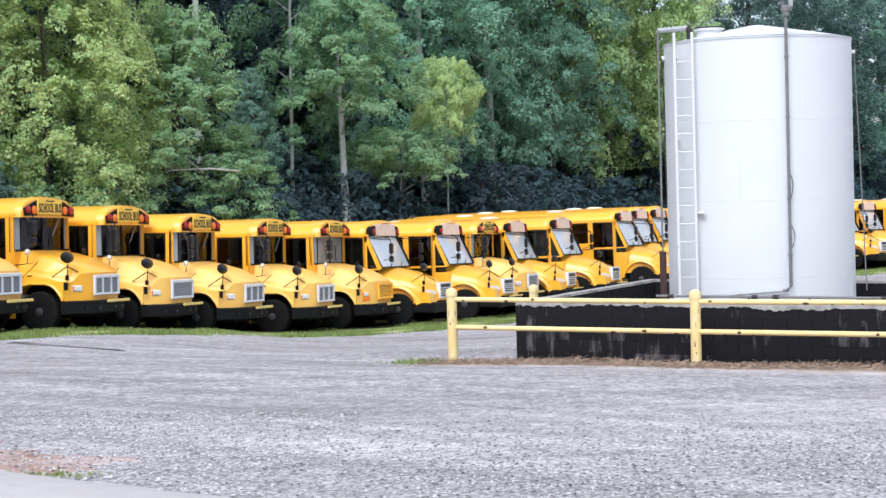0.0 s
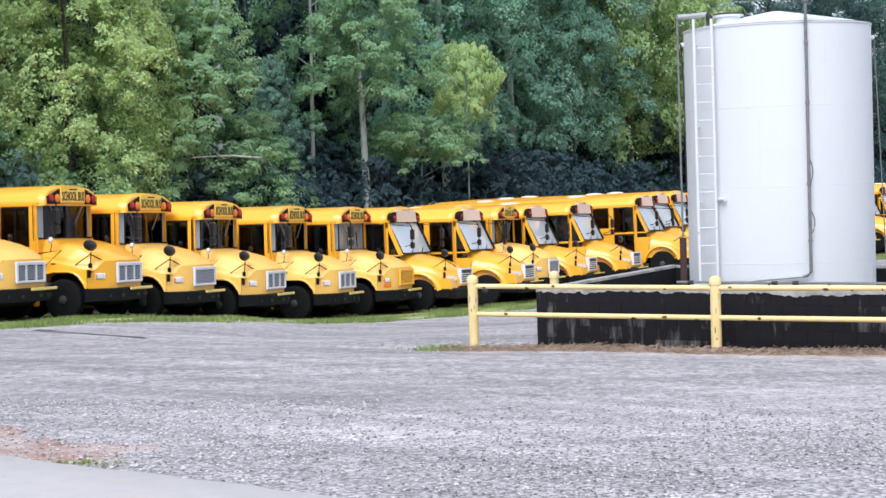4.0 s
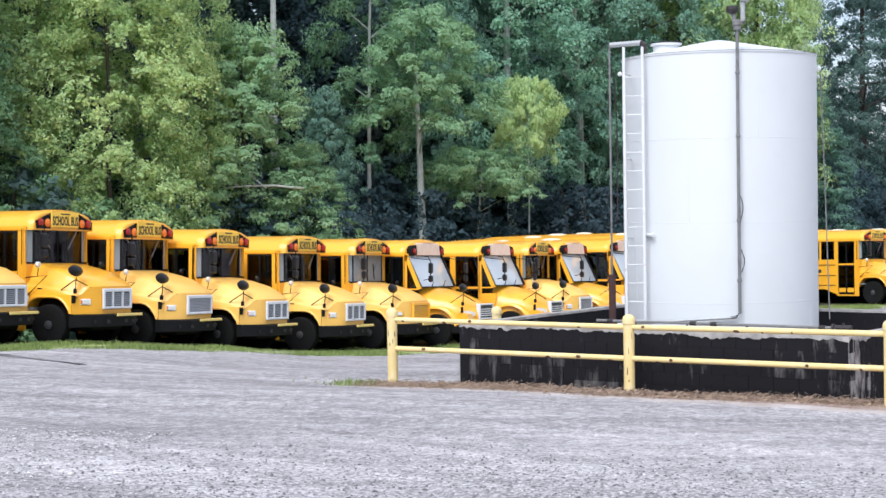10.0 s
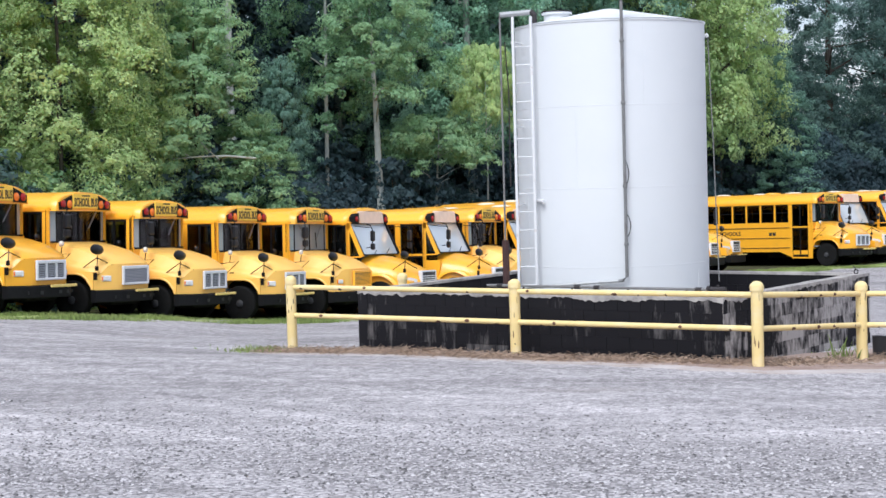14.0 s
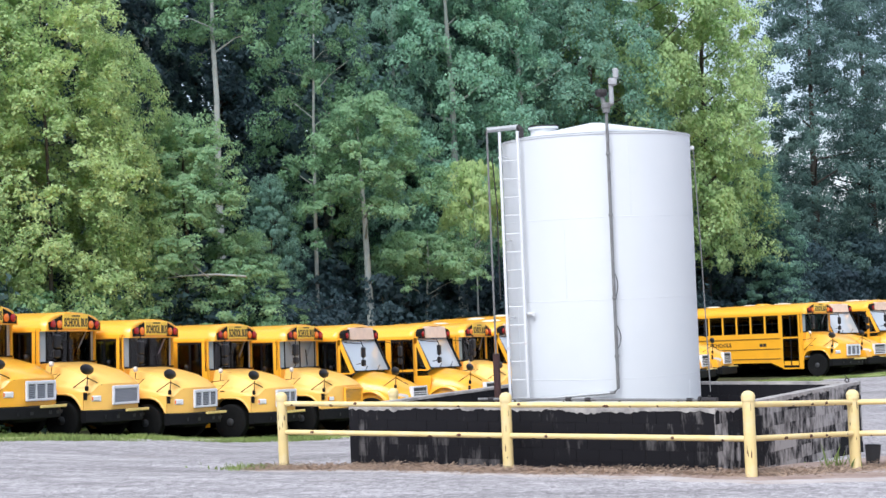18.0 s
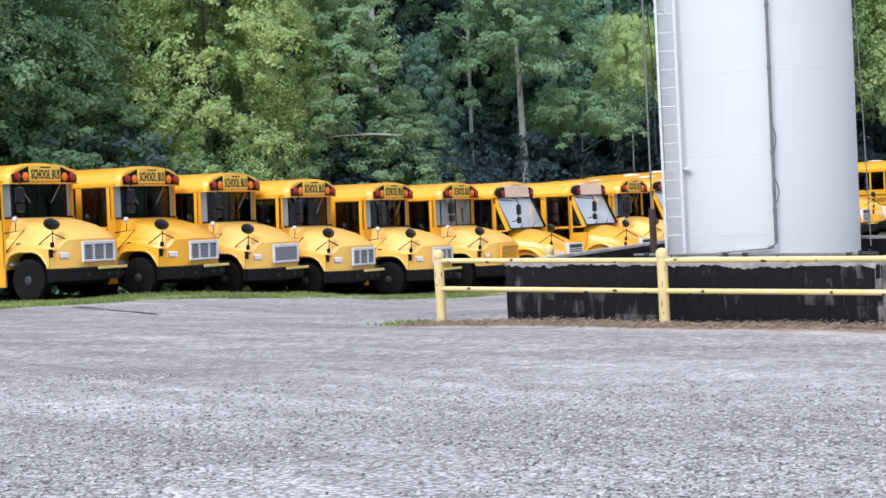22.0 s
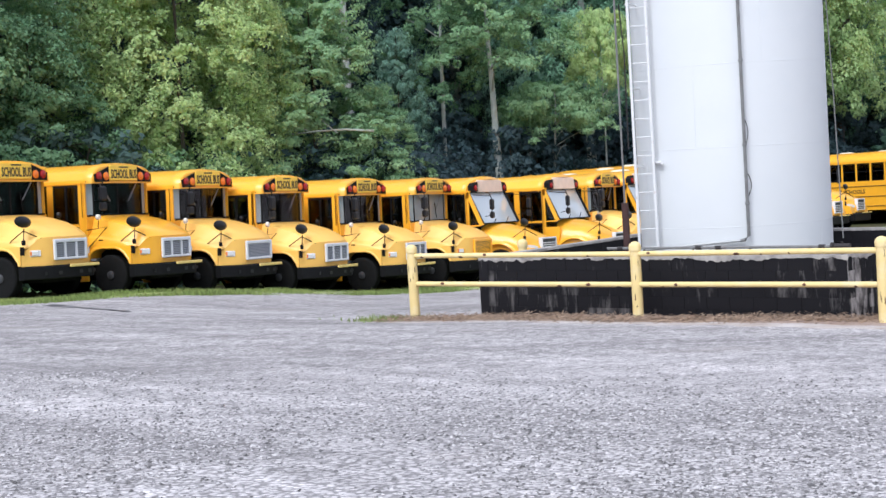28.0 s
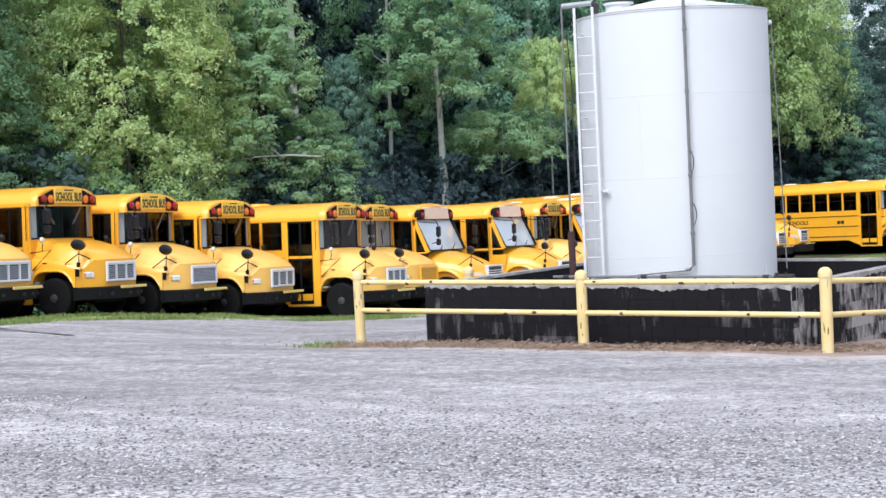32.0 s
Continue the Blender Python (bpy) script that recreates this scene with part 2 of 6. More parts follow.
LEAFLIGHT = leaf_mat("leaf_yellow_green", (0.49, 0.64, 0.3), 0.2, (0.65, 0.72, 0.25))
LEAFMID = leaf_mat("leaf_fresh_green", (0.37, 0.52, 0.24), 0.2, (0.52, 0.62, 0.21))
LEAFBLUE = leaf_mat("leaf_cool_green", (0.24, 0.42, 0.31), 0.2, (0.33, 0.49, 0.29))
# leaf colour with the shade of the wood's hollows put in
LEAFSHADE = leaf_mat("leaf_deep_green", (0.068, 0.115, 0.13), 0.25, (0.09, 0.15, 0.14))
# dark trees' own green; in the back ranks it also carries their shade
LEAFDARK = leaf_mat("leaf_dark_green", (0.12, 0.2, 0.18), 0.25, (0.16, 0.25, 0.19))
GRASSB = leaf_mat("grass_blade", (0.23, 0.31, 0.1), 0.4, (0.4, 0.43, 0.17))
STONE = mat("gravel_stone", (0.335, 0.32, 0.32), 0.9, var=0.2, scale=30, island=0.75)
STRAW = mat("brown_straw", (0.34, 0.25, 0.18), 0.9, var=0.2, scale=30, island=0.45)
TEXTBLACK = mat("sign_lettering", (0.025, 0.022, 0.02), 0.6, var=0.2, scale=10)
PLASTIC = mat("black_plastic", (0.025, 0.025, 0.028), 0.5, var=0.2, scale=7)


def gravel_mat():
    """Grey crushed stone: packed fines crossed by wheel tracks, and coarse loose stones over the near part of the lot."""
    m = bpy.data.materials.new("grey_gravel")
    m.use_nodes = True
    nt = m.node_tree
    n, l = nt.nodes, nt.links.new
    b = n["Principled BSDF"]
    b.inputs["Roughness"].default_value = 0.92
    b.inputs["Specular IOR Level"].default_value = 0.2
    tc_ = n.new("ShaderNodeTexCoord")
    at = tc_.outputs["Object"]

    def noise_tex(vec, scale, detail, rough=0.5, twist=0.0):
        t = n.new("ShaderNodeTexNoise")
        t.inputs["Scale"].default_value, t.inputs["Detail"].default_value = scale, detail
        t.inputs["Roughness"].default_value, t.inputs["Distortion"].default_value = rough, twist
        l(vec, t.inputs["Vector"])
        return t.outputs["Fac"]

    def span(v, a0, a1, b0, b1):
        r = n.new("ShaderNodeMapRange")
        for i, q in enumerate((a0, a1, b0, b1)):
            r.inputs[i + 1].default_value = q
        l(v, r.inputs[0])
        return r.outputs[0]

    def mix(fac, a, c, blend="MIX"):
        x = n.new("ShaderNodeMix")
        x.data_type, x.blend_type = "RGBA", blend
        for key, v in (("Factor", fac), ("A", a), ("B", c)):
            if isinstance(v, (float, tuple)):
                x.inputs[key].default_value = v
            else:
                l(v, x.inputs[key])
        return x.outputs["Result"]

    def streak(angle, length, width, twist):
        mp = n.new("ShaderNodeMapping")
        mp.vector_type = "TEXTURE"
        mp.inputs["Rotation"].default_value = (0, 0, radians(angle))
        mp.inputs["Scale"].default_value = (length, width, 3)
        l(at, mp.inputs["Vector"])
        return noise_tex(mp.outputs[0], 1.0, 2, 0.55, twist)

    # packed fines
    v1 = n.new("ShaderNodeTexVoronoi")
    v1.inputs["Scale"].default_value = 44
    l(at, v1.inputs["Vector"])
    s1 = n.new("ShaderNodeSeparateColor")
    l(v1.outputs["Color"], s1.inputs[0])
    packed = mix(s1.outputs[0], (0.21, 0.199, 0.197, 1), (0.48, 0.453, 0.452, 1))
    packed = mix(1.0, packed, span(noise_tex(at, 8.0, 7, 0.8), 0.38, 0.62, 0.78, 1.2), "MULTIPLY")
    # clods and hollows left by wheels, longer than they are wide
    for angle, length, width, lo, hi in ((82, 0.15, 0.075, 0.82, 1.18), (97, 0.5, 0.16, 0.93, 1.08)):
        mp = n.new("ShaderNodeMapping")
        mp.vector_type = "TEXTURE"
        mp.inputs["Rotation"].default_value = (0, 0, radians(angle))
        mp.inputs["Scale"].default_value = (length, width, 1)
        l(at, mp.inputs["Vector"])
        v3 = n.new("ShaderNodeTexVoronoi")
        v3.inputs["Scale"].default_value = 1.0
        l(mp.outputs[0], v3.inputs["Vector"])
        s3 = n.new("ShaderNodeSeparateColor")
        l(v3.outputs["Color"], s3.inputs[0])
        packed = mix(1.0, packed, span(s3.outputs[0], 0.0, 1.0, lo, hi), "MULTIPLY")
    # a few dark pebbles pressed into the fines
    v4 = n.new("ShaderNodeTexVoronoi")
    v4.inputs["Scale"].default_value = 9
    l(at, v4.inputs["Vector"])
    s4 = n.new("ShaderNodeSeparateColor")
    l(v4.outputs["Color"], s4.inputs[0])
    packed = mix(span(s4.outputs[0], 0.86, 0.9, 0.0, 0.55), packed, mix(span(v4.outputs["Distance"], 0.26, 0.36, 0.0, 1.0), (0.1, 0.095, 0.097, 1), packed))
    # loose stones with dark gaps
    v2 = n.new("ShaderNodeTexVoronoi")
    v2.inputs["Scale"].default_value = 21
    l(at, v2.inputs["Vector"])
    s2 = n.new("ShaderNodeSeparateColor")
    l(v2.outputs["Color"], s2.inputs[0])
    loose = mix(s2.outputs[0], (0.47, 0.446, 0.446, 1), (0.74, 0.704, 0.7, 1))
    loose = mix(span(v2.outputs["Distance"], 0.4, 0.62, 0.0, 0.72), loose, (0.14, 0.133, 0.133, 1))
    loose = mix(1.0, loose, span(noise_tex(at, 2.2, 5, 0.7), 0.36, 0.64, 0.84, 1.12), "MULTIPLY")
    xyz = n.new("ShaderNodeSeparateXYZ")
    l(at, xyz.inputs[0])
    wob = n.new("ShaderNodeMath")
    wob.operation = "MULTIPLY_ADD"
    wob.inputs[1].default_value = 13.0
    l(noise_tex(at, 0.22, 5, 0.6), wob.inputs[0])
    l(xyz.outputs[1], wob.inputs[2])
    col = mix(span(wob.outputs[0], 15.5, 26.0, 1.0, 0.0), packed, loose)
    # broad tracks running both ways over the lot, and thin wheel lines
    for angle, length, width, twist, lo, hi in ((14, 17, 2.3, 0.8, 0.86, 1.12), (-38, 14, 1.4, 0.6, 0.88, 1.1), (-30, 24, 0.42, 0.4, 0.91, 1.09), (22, 20, 0.36, 0.5, 0.91, 1.08)):
        col = mix(1.0, col, span(streak(angle, length, width, twist), 0.36, 0.64, lo, hi), "MULTIPLY")
    col = mix(span(noise_tex(at, 0.35, 8), 0.62, 0.75, 0.0, 0.4), col, (0.27, 0.23, 0.205, 1))
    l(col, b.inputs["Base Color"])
    bp = n.new("ShaderNodeBump")
    bp.inputs["Strength"].default_value, bp.inputs["Distance"].default_value = 0.4, 0.015
    bp.invert = True
    l(v2.outputs["Distance"], bp.inputs["Height"])
    l(bp.outputs["Normal"], b.inputs["Normal"])
    return m


def patchy_mat(name, c1, c2, scale, rough=0.95, fine=40):
    """Bare earth or turf: two colours in soft patches with fine grain."""
    m = bpy.data.materials.new(name)
    m.use_nodes = True
    nt = m.node_tree
    n, l = nt.nodes, nt.links.new
    b = n["Principled BSDF"]
    b.inputs["Roughness"].default_value = rough
    b.inputs["Specular IOR Level"].default_value = 0.15
    tc_ = n.new("ShaderNodeTexCoord")
    n1, n2 = n.new("ShaderNodeTexNoise"), n.new("ShaderNodeTexNoise")
    n1.inputs["Scale"].default_value, n1.inputs["Detail"].default_value = scale, 8
    n2.inputs["Scale"].default_value, n2.inputs["Detail"].default_value = fine, 4
    ad = n.new("ShaderNodeMath")
    ad.operation = "MULTIPLY_ADD"
    l(tc_.outputs["Object"], n1.inputs["Vector"])
    l(tc_.outputs["Object"], n2.inputs["Vector"])
    l(n2.outputs["Fac"], ad.inputs[0])
    ad.inputs[1].default_value = 0.6
    l(n1.outputs["Fac"], ad.inputs[2])
    r = n.new("ShaderNodeMapRange")
    r.inputs[1].default_value, r.inputs[2].default_value = 0.6, 1.0
    l(ad.outputs[0], r.inputs[0])
    mx = n.new("ShaderNodeMix")
    mx.data_type = "RGBA"
    mx.inputs["A"].default_value, mx.inputs["B"].default_value = (*c1, 1), (*c2, 1)
    l(r.outputs[0], mx.inputs["Factor"])
    l(mx.outputs["Result"], b.inputs["Base Color"])
    bp = n.new("ShaderNodeBump")
    bp.inputs["Strength"].default_value, bp.inputs["Distance"].default_value = 0.6, 0.02
    l(n2.outputs["Fac"], bp.inputs["Height"])
    l(bp.outputs["Normal"], b.inputs["Normal"])
    return m


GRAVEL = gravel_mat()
TURF = patchy_mat("turf", (0.17, 0.22, 0.07), (0.42, 0.47, 0.18), 0.5)
DIRT = patchy_mat("brown_dirt", (0.26, 0.185, 0.15), (0.42, 0.34, 0.295), 1.2)
RUT = patchy_mat("damp_rut", (0.05, 0.049, 0.05), (0.2, 0.195, 0.2), 1.0)
SANDY = patchy_mat("sandy_gravel", (0.36, 0.3, 0.26), (0.55, 0.51, 0.49), 1.6)
REDDIRT = patchy_mat("red_dirt", (0.31, 0.18, 0.13), (0.52, 0.44, 0.41), 2.2, fine=22)
# dark floor of the wood; also the painted shade under the buses
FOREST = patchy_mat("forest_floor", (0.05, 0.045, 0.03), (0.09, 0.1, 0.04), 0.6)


def block_mat(name="mouldy_block", lo=1.16, hi=1.7, tall=2.2, pick=0.13):
    """Old concrete block: pale grey under black mould that runs down in streaks."""
    m = bpy.data.materials.new(name)
    m.use_nodes = True
    nt = m.node_tree
    n, l = nt.nodes, nt.links.new
    b = n["Principled BSDF"]
    b.inputs["Roughness"].default_value = 0.9
    b.inputs["Specular IOR Level"].default_value = 0.2
    geo = n.new("ShaderNodeNewGeometry")
    mp = n.new("ShaderNodeMapping")
    mp.inputs["Scale"].default_value = (8.5, 8.5, tall)
    l(geo.outputs["Position"], mp.inputs["Vector"])
    streak = n.new("ShaderNodeTexNoise")
    streak.inputs["Scale"].default_value, streak.inputs["Detail"].default_value = 1.0, 9
    streak.inputs["Roughness"].default_value = 0.7
    l(mp.outputs[0], streak.inputs["Vector"])
    blot = n.new("ShaderNodeTexNoise")
    blot.inputs["Scale"].default_value, blot.inputs["Detail"].default_value = 0.7, 5
    l(geo.outputs["Position"], blot.inputs["Vector"])
    info = n.new("ShaderNodeObjectInfo")
    s1 = n.new("ShaderNodeMath")
    s1.operation = "MULTIPLY_ADD"
    s1.inputs[1].default_value = pick
    l(info.outputs["Random"], s1.inputs[0])
    l(streak.outputs["Fac"], s1.inputs[2])
    s2 = n.new("ShaderNodeMath")
    s2.operation = "MULTIPLY_ADD"
    s2.inputs[1].default_value = 0.9
    l(blot.outputs["Fac"], s2.inputs[0])
    l(s1.outputs[0], s2.inputs[2])
    r = n.new("ShaderNodeMapRange")
    r.inputs[1].default_value, r.inputs[2].default_value = lo, hi
    l(s2.outputs[0], r.inputs[0])
    mx = n.new("ShaderNodeMix")
    mx.data_type = "RGBA"
    mx.inputs["A"].default_value, mx.inputs["B"].default_value = (0.013, 0.0125, 0.015, 1), (0.4, 0.375, 0.36, 1)
    l(r.outputs[0], mx.inputs["Factor"])
    l(mx.outputs["Result"], b.inputs["Base Color"])
    f = n.new("ShaderNodeTexNoise")
    f.inputs["Scale"].default_value = 90
    l(geo.outputs["Position"], f.inputs["Vector"])
    bp = n.new("ShaderNodeBump")
    bp.inputs["Strength"].default_value, bp.inputs["Distance"].default_value = 0.4, 0.01
    l(f.outputs["Fac"], bp.inputs["Height"])
    l(bp.outputs["Normal"], b.inputs["Normal"])
    return m


BLOCK = block_mat()
BLOCKPALE = block_mat("streaked_block", 0.98, 1.22, 3.2, 0.22)
BLOCKLOW = block_mat("part_washed_block", 1.1, 1.75, 1.6, 0.15)
CAP = mat("pale_wall_cap", (0.44, 0.41, 0.38), 0.85, var=0.2, scale=4, dirt=(0.1, 0.095, 0.095), dirt_amt=0.75, dscale=3.5)

# ---- mesh tools ----


class Geo:
    """Gathers vertices and faces of one mesh."""

    def __init__(self):
        self.v, self.f = [], []

    def add(self, verts, faces):
        o = len(self.v)
        self.v += [tuple(p) for p in verts]
        self.f += [tuple(i + o for i in q) for q in faces]
        return self

    def box(self, x0, x1, y0, y1, z0, z1, bev=0.0):
        if bev <= 0:
            vs = [(x, y, z) for x in (x0, x1) for y in (y0, y1) for z in (z0, z1)]
            return self.add(vs, [(0, 1, 3, 2), (4, 6, 7, 5), (0, 4, 5, 1), (2, 3, 7, 6), (0, 2, 6, 4), (1, 5, 7, 3)])
        # chamfered box from three nested rings
        c, vs = bev, []
        for z, i in ((z0, c), (z0 + c, 0), (z1 - c, 0), (z1, c)):
            xa, xb, ya, yb = x0 + i, x1 - i, y0 + i, y1 - i
            vs += [(xa + c, ya, z), (xb - c, ya, z), (xb, ya + c, z), (xb, yb - c, z), (xb - c, yb, z), (xa + c, yb, z), (xa, yb - c, z), (xa, ya + c, z)]
        fs = [tuple(range(7, -1, -1)), tuple(range(24, 32))]
        for k in range(3):
            fs += [(k * 8 + j, k * 8 + (j + 1) % 8, k * 8 + 8 + (j + 1) % 8, k * 8 + 8 + j) for j in range(8)]
        return self.add(vs, fs)

    def tube(self, pts, r, n=8, caps=True):
        """A round bar along a line of points; r may be one radius or one for each point."""
        pts = [Vector(p) for p in pts]
        rs = [r] * len(pts) if isinstance(r, (int, float)) else r
        vs, fs = [], []
        up = Vector((0.03, 0.02, 1))
        for i, p in enumerate(pts):
            d = (pts[min(i + 1, len(pts) - 1)] - pts[max(i - 1, 0)]).normalized()
            a = d.cross(up if abs(d.z) < 0.95 else Vector((1, 0.02, 0))).normalized()
            b = d.cross(a)
            for k in range(n):
                t = 2 * math.pi * k / n
                vs.append(p + rs[i] * (math.cos(t) * a + math.sin(t) * b))
        for i in range(len(pts) - 1):
            fs += [(i * n + k, i * n + (k + 1) % n, (i + 1) * n + (k + 1) % n, (i + 1) * n + k) for k in range(n)]
        if caps:
            fs += [tuple(range(n - 1, -1, -1)), tuple((len(pts) - 1) * n + k for k in range(n))]
        return self.add(vs, fs)

    def lathe(self, profile, axis="z", n=24, at=(0, 0, 0)):
        """A turned body: (radius, height) pairs round an axis."""
        vs, fs = [], []
        for r, h in profile:
            for k in range(n):
                t = 2 * math.pi * k / n
                a, b = r * math.cos(t), r * math.sin(t)
                p = (a, b, h) if axis == "z" else (a, h, b) if axis == "y" else (h, a, b)
                vs.append((p[0] + at[0], p[1] + at[1], p[2] + at[2]))
        for i in range(len(profile) - 1):
            fs += [(i * n + k, i * n + (k + 1) % n, (i + 1) * n + (k + 1) % n, (i + 1) * n + k) for k in range(n)]
        fs += [tuple(range(n)), tuple((len(profile) - 1) * n + k for k in range(n))]
        return self.add(vs, fs)

    def loft(self, rings, close=False, caps=True):
        n = len(rings[0])
        vs = [p for ring in rings for p in ring]
        fs = []
        m = n if close else n - 1
        for i in range(len(rings) - 1):
            fs += [(i * n + k, i * n + (k + 1) % n, (i + 1) * n + (k + 1) % n, (i + 1) * n + k) for k in range(m)]
        if caps and close:
            fs += [tuple(range(n - 1, -1, -1)), tuple((len(rings) - 1) * n + k for k in range(n))]
        return self.add(vs, fs)

    def prism(self, outline, axis, a, b):
        """An outline of 2D points pushed from a to b along an axis."""
        def put(p, q, h):
            return (h, p, q) if axis == "x" else (p, h, q) if axis == "y" else (p, q, h)
        return self.loft([[put(p, q, h) for p, q in outline] for h in (a, b)], close=True)

    def mesh(self, name, material, smooth=False):
        me = bpy.data.meshes.new(name)
        me.from_pydata(self.v, [], self.f)
        bm = bmesh.new()
        bm.from_mesh(me)
        bmesh.ops.recalc_face_normals(bm, faces=bm.faces)
        if smooth:
            for f in bm.faces:
                f.smooth = True
            for e in bm.edges:
                if len(e.link_faces) == 2 and e.calc_face_angle(0) > 0.6:
                    e.smooth = False
        bm.to_mesh(me)
        bm.free()
        me.materials.append(material)
        return me


def part(name, geo, material, parent, label="", at=None, smooth=False):
    me = geo.mesh(name, material, smooth) if isinstance(geo, Geo) else geo
    ob = new(name, me)
    ob.parent = parent
    if at is not None:
        ob.matrix_basis = at
    return tagged(ob, label)


def thing(name, label, category, group="", at=None):
    ob = new(name)
    if at is not None:
        ob.matrix_basis = at
    return tagged(ob, label, category, group)


def text_mesh(words, size, name, material):
    cu = bpy.data.curves.new(name, "FONT")
    cu.body, cu.size, cu.align_x, cu.align_y, cu.extrude = words, size, "CENTER", "CENTER", 0.002
    cu.resolution_u = 2
    cu.offset = size * 0.022
    ob = bpy.data.objects.new(name, cu)
    scene.collection.objects.link(ob)
    bpy.context.view_layer.update()
    me = bpy.data.meshes.new_from_object(ob.evaluated_get(bpy.context.evaluated_depsgraph_get()))
    bpy.data.objects.remove(ob)
    me.name = name
    me.materials.clear()
    me.materials.append(material)
    return me


# ---- the lie of the land ----
ROW_AT, ROW_DIR = Vector((-16.7, 40.35)), Vector((0.498, 0.867))
HEADING = -17.0
FACE = Vector((0.867, -0.498))


def sig(v):
    return 1 / (1 + math.exp(-max(-30, min(30, v))))


# the tank yard is drawn on its own plan and set into the lot at this size, about this point
YARD_SIZE, YARD_AT = 0.944, Vector((-1.2, 0.325, 1.667))
YARD = Matrix.Translation(YARD_AT) @ Matrix.Scale(YARD_SIZE, 4) @ Matrix.Translation(-YARD_AT)
YARD_RISE = 0.094


def in_yard(x, y):
    """A place on the yard's plan, as it lies in the lot."""
    return YARD_AT.x + (x - YARD_AT.x) * YARD_SIZE, YARD_AT.y + (y - YARD_AT.y) * YARD_SIZE


def yard_fall(x, y):
    """The lot's gentle fall from side to side, on the yard's plan."""
    return -0.027 * max(-6, min(10, x + 6.46)) * sig((y - 8) / 3)


def lie(x, y):
    """Height over the falling plane: a gentle fall across the lot, a shallow dip along the parked row."""
    q = Vector((x, y)) - ROW_AT
    s, p = q.dot(ROW_DIR), q.dot(FACE)
    along = 0.2 - 0.72 * sig((s - 3 + 1.1 * max(0.0, p - 3)) / 2.2) + 0.72 * sig((s - 28.3) / 3)
    along += 0.022 * max(0.0, min(26.0, s - 42))
    along = along * sig((s + 22) / 4) + 0.4 * sig((-s - 22) / 4)
    u, v = YARD_AT.x + (x - YARD_AT.x) / YARD_SIZE, YARD_AT.y + (y - YARD_AT.y) / YARD_SIZE
    lot = YARD_SIZE * yard_fall(u, v) + YARD_RISE
    w = 1 - sig((p - 11.5) / 1.6)
    return lot * (1 - w) + along * w


HOLLOWS = [(*in_yard(x, y), a) for x, y, a in ((-6.46, 28.38, 0.13), (-2.46, 26.7, 0.08), (3.2, 27.2, 0.1))]


def lift(x, y):
    """Height of the ground."""
    hollow = sum(a * math.exp(-((x - u) ** 2 + (y - v) ** 2) / 4.5) for u, v, a in HOLLOWS) if 16 < y < 33 else 0.0
    return lie(x, y) - FALL * max(-25.0, min(150.0, y)) - hollow

# ---- ground ----


def grid_sheet(name, xs, ys, height, material, kind="structure", label=""):
    g = Geo()
    n = len(xs)
    g.v = [(x, y, height(x, y)) for y in ys for x in xs]
    g.f = [(j * n + i, j * n + i + 1, (j + 1) * n + i + 1, (j + 1) * n + i) for j in range(len(ys) - 1) for i in range(n - 1)]
    me = bpy.data.meshes.new(name)
    me.from_pydata(g.v, [], g.f)
    for p in me.polygons:
        p.use_smooth = True
    me.materials.append(material)
    return tagged(new(name, me), label, "", "", kind)


def steps(a, b, fine_a, fine_b, coarse, fine):
    out, v = [], a
    while v < b:
        out.append(v)
        v += fine if fine_a - 1 <= v < fine_b else coarse
    return out + [b]


XS = [-900, -500, -250, -140] + steps(-90, 90, -32, 26, 6, 1.0) + [140, 250, 500, 900]
YS = [-300, -120, -60] + steps(-30, 150, -6, 96, 8, 1.0) + [220, 400, 800, 1500]
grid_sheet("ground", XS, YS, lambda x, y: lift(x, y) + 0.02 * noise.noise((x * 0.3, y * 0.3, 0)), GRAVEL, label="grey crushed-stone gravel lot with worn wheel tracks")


def along_row(s, p):
    """A place by the parked row: s metres along it, p metres out in front of the signs."""
    return ROW_AT + ROW_DIR * s + FACE * p


def row_sheet(name, s0, s1, edge, back, material, label, ds=0.6, lift_by=0.012):
    """A strip of ground along the row, with an uneven front edge."""
    g = Geo()
    ss = np.arange(s0, s1, ds)
    ps = [0, 0.05, 0.15, 0.3, 0.5, 0.75, 1]
    for s in ss:
        e = edge(s)
        for t in ps:
            q = along_row(s, e + (back - e) * t)
            g.v.append((q.x, q.y, lift(q.x, q.y) + lift_by * (0 if t == 0 else 1) + 0.02 * noise.noise((q.x * 0.3, q.y * 0.3, 0)) - (0.03 if t == 0 else 0)))
    m = len(ps)
    g.f = [(i * m + k, i * m + k + 1, (i + 1) * m + k + 1, (i + 1) * m + k) for i in range(len(ss) - 1) for k in range(m - 1)]
    return tagged(new(name, g.mesh(name, material, True)), label, "", "", "structure")


def grass_edge(s):
    return 4.3 + 0.4 * noise.noise((s * 0.35, 1.7, 0)) + 0.25 * noise.noise((s * 1.3, 4.7, 0)) + 3.4 * sig((s - 43) / 2.5)


row_sheet("grass_verge", -40, 140, grass_edge, -14, TURF, "short patchy green turf under the parked buses")
# added dark sheet: the shade below the buses is put into its colour
row_sheet("bus_standing", -40, 140, lambda s: 2.1 + 0.5 * noise.noise((s * 0.7, 3, 0)) + 2.6 * sig((s - 43) / 2.5), -12, FOREST, "dark sheet painted as the shade under the parked buses", 0.8, 0.022)
row_sheet("forest_floor", -60, 160, lambda s: -14 + noise.noise((s * 0.2, 0, 0)), -60, FOREST, "dark leaf-littered forest floor", 2.0, 0.03)


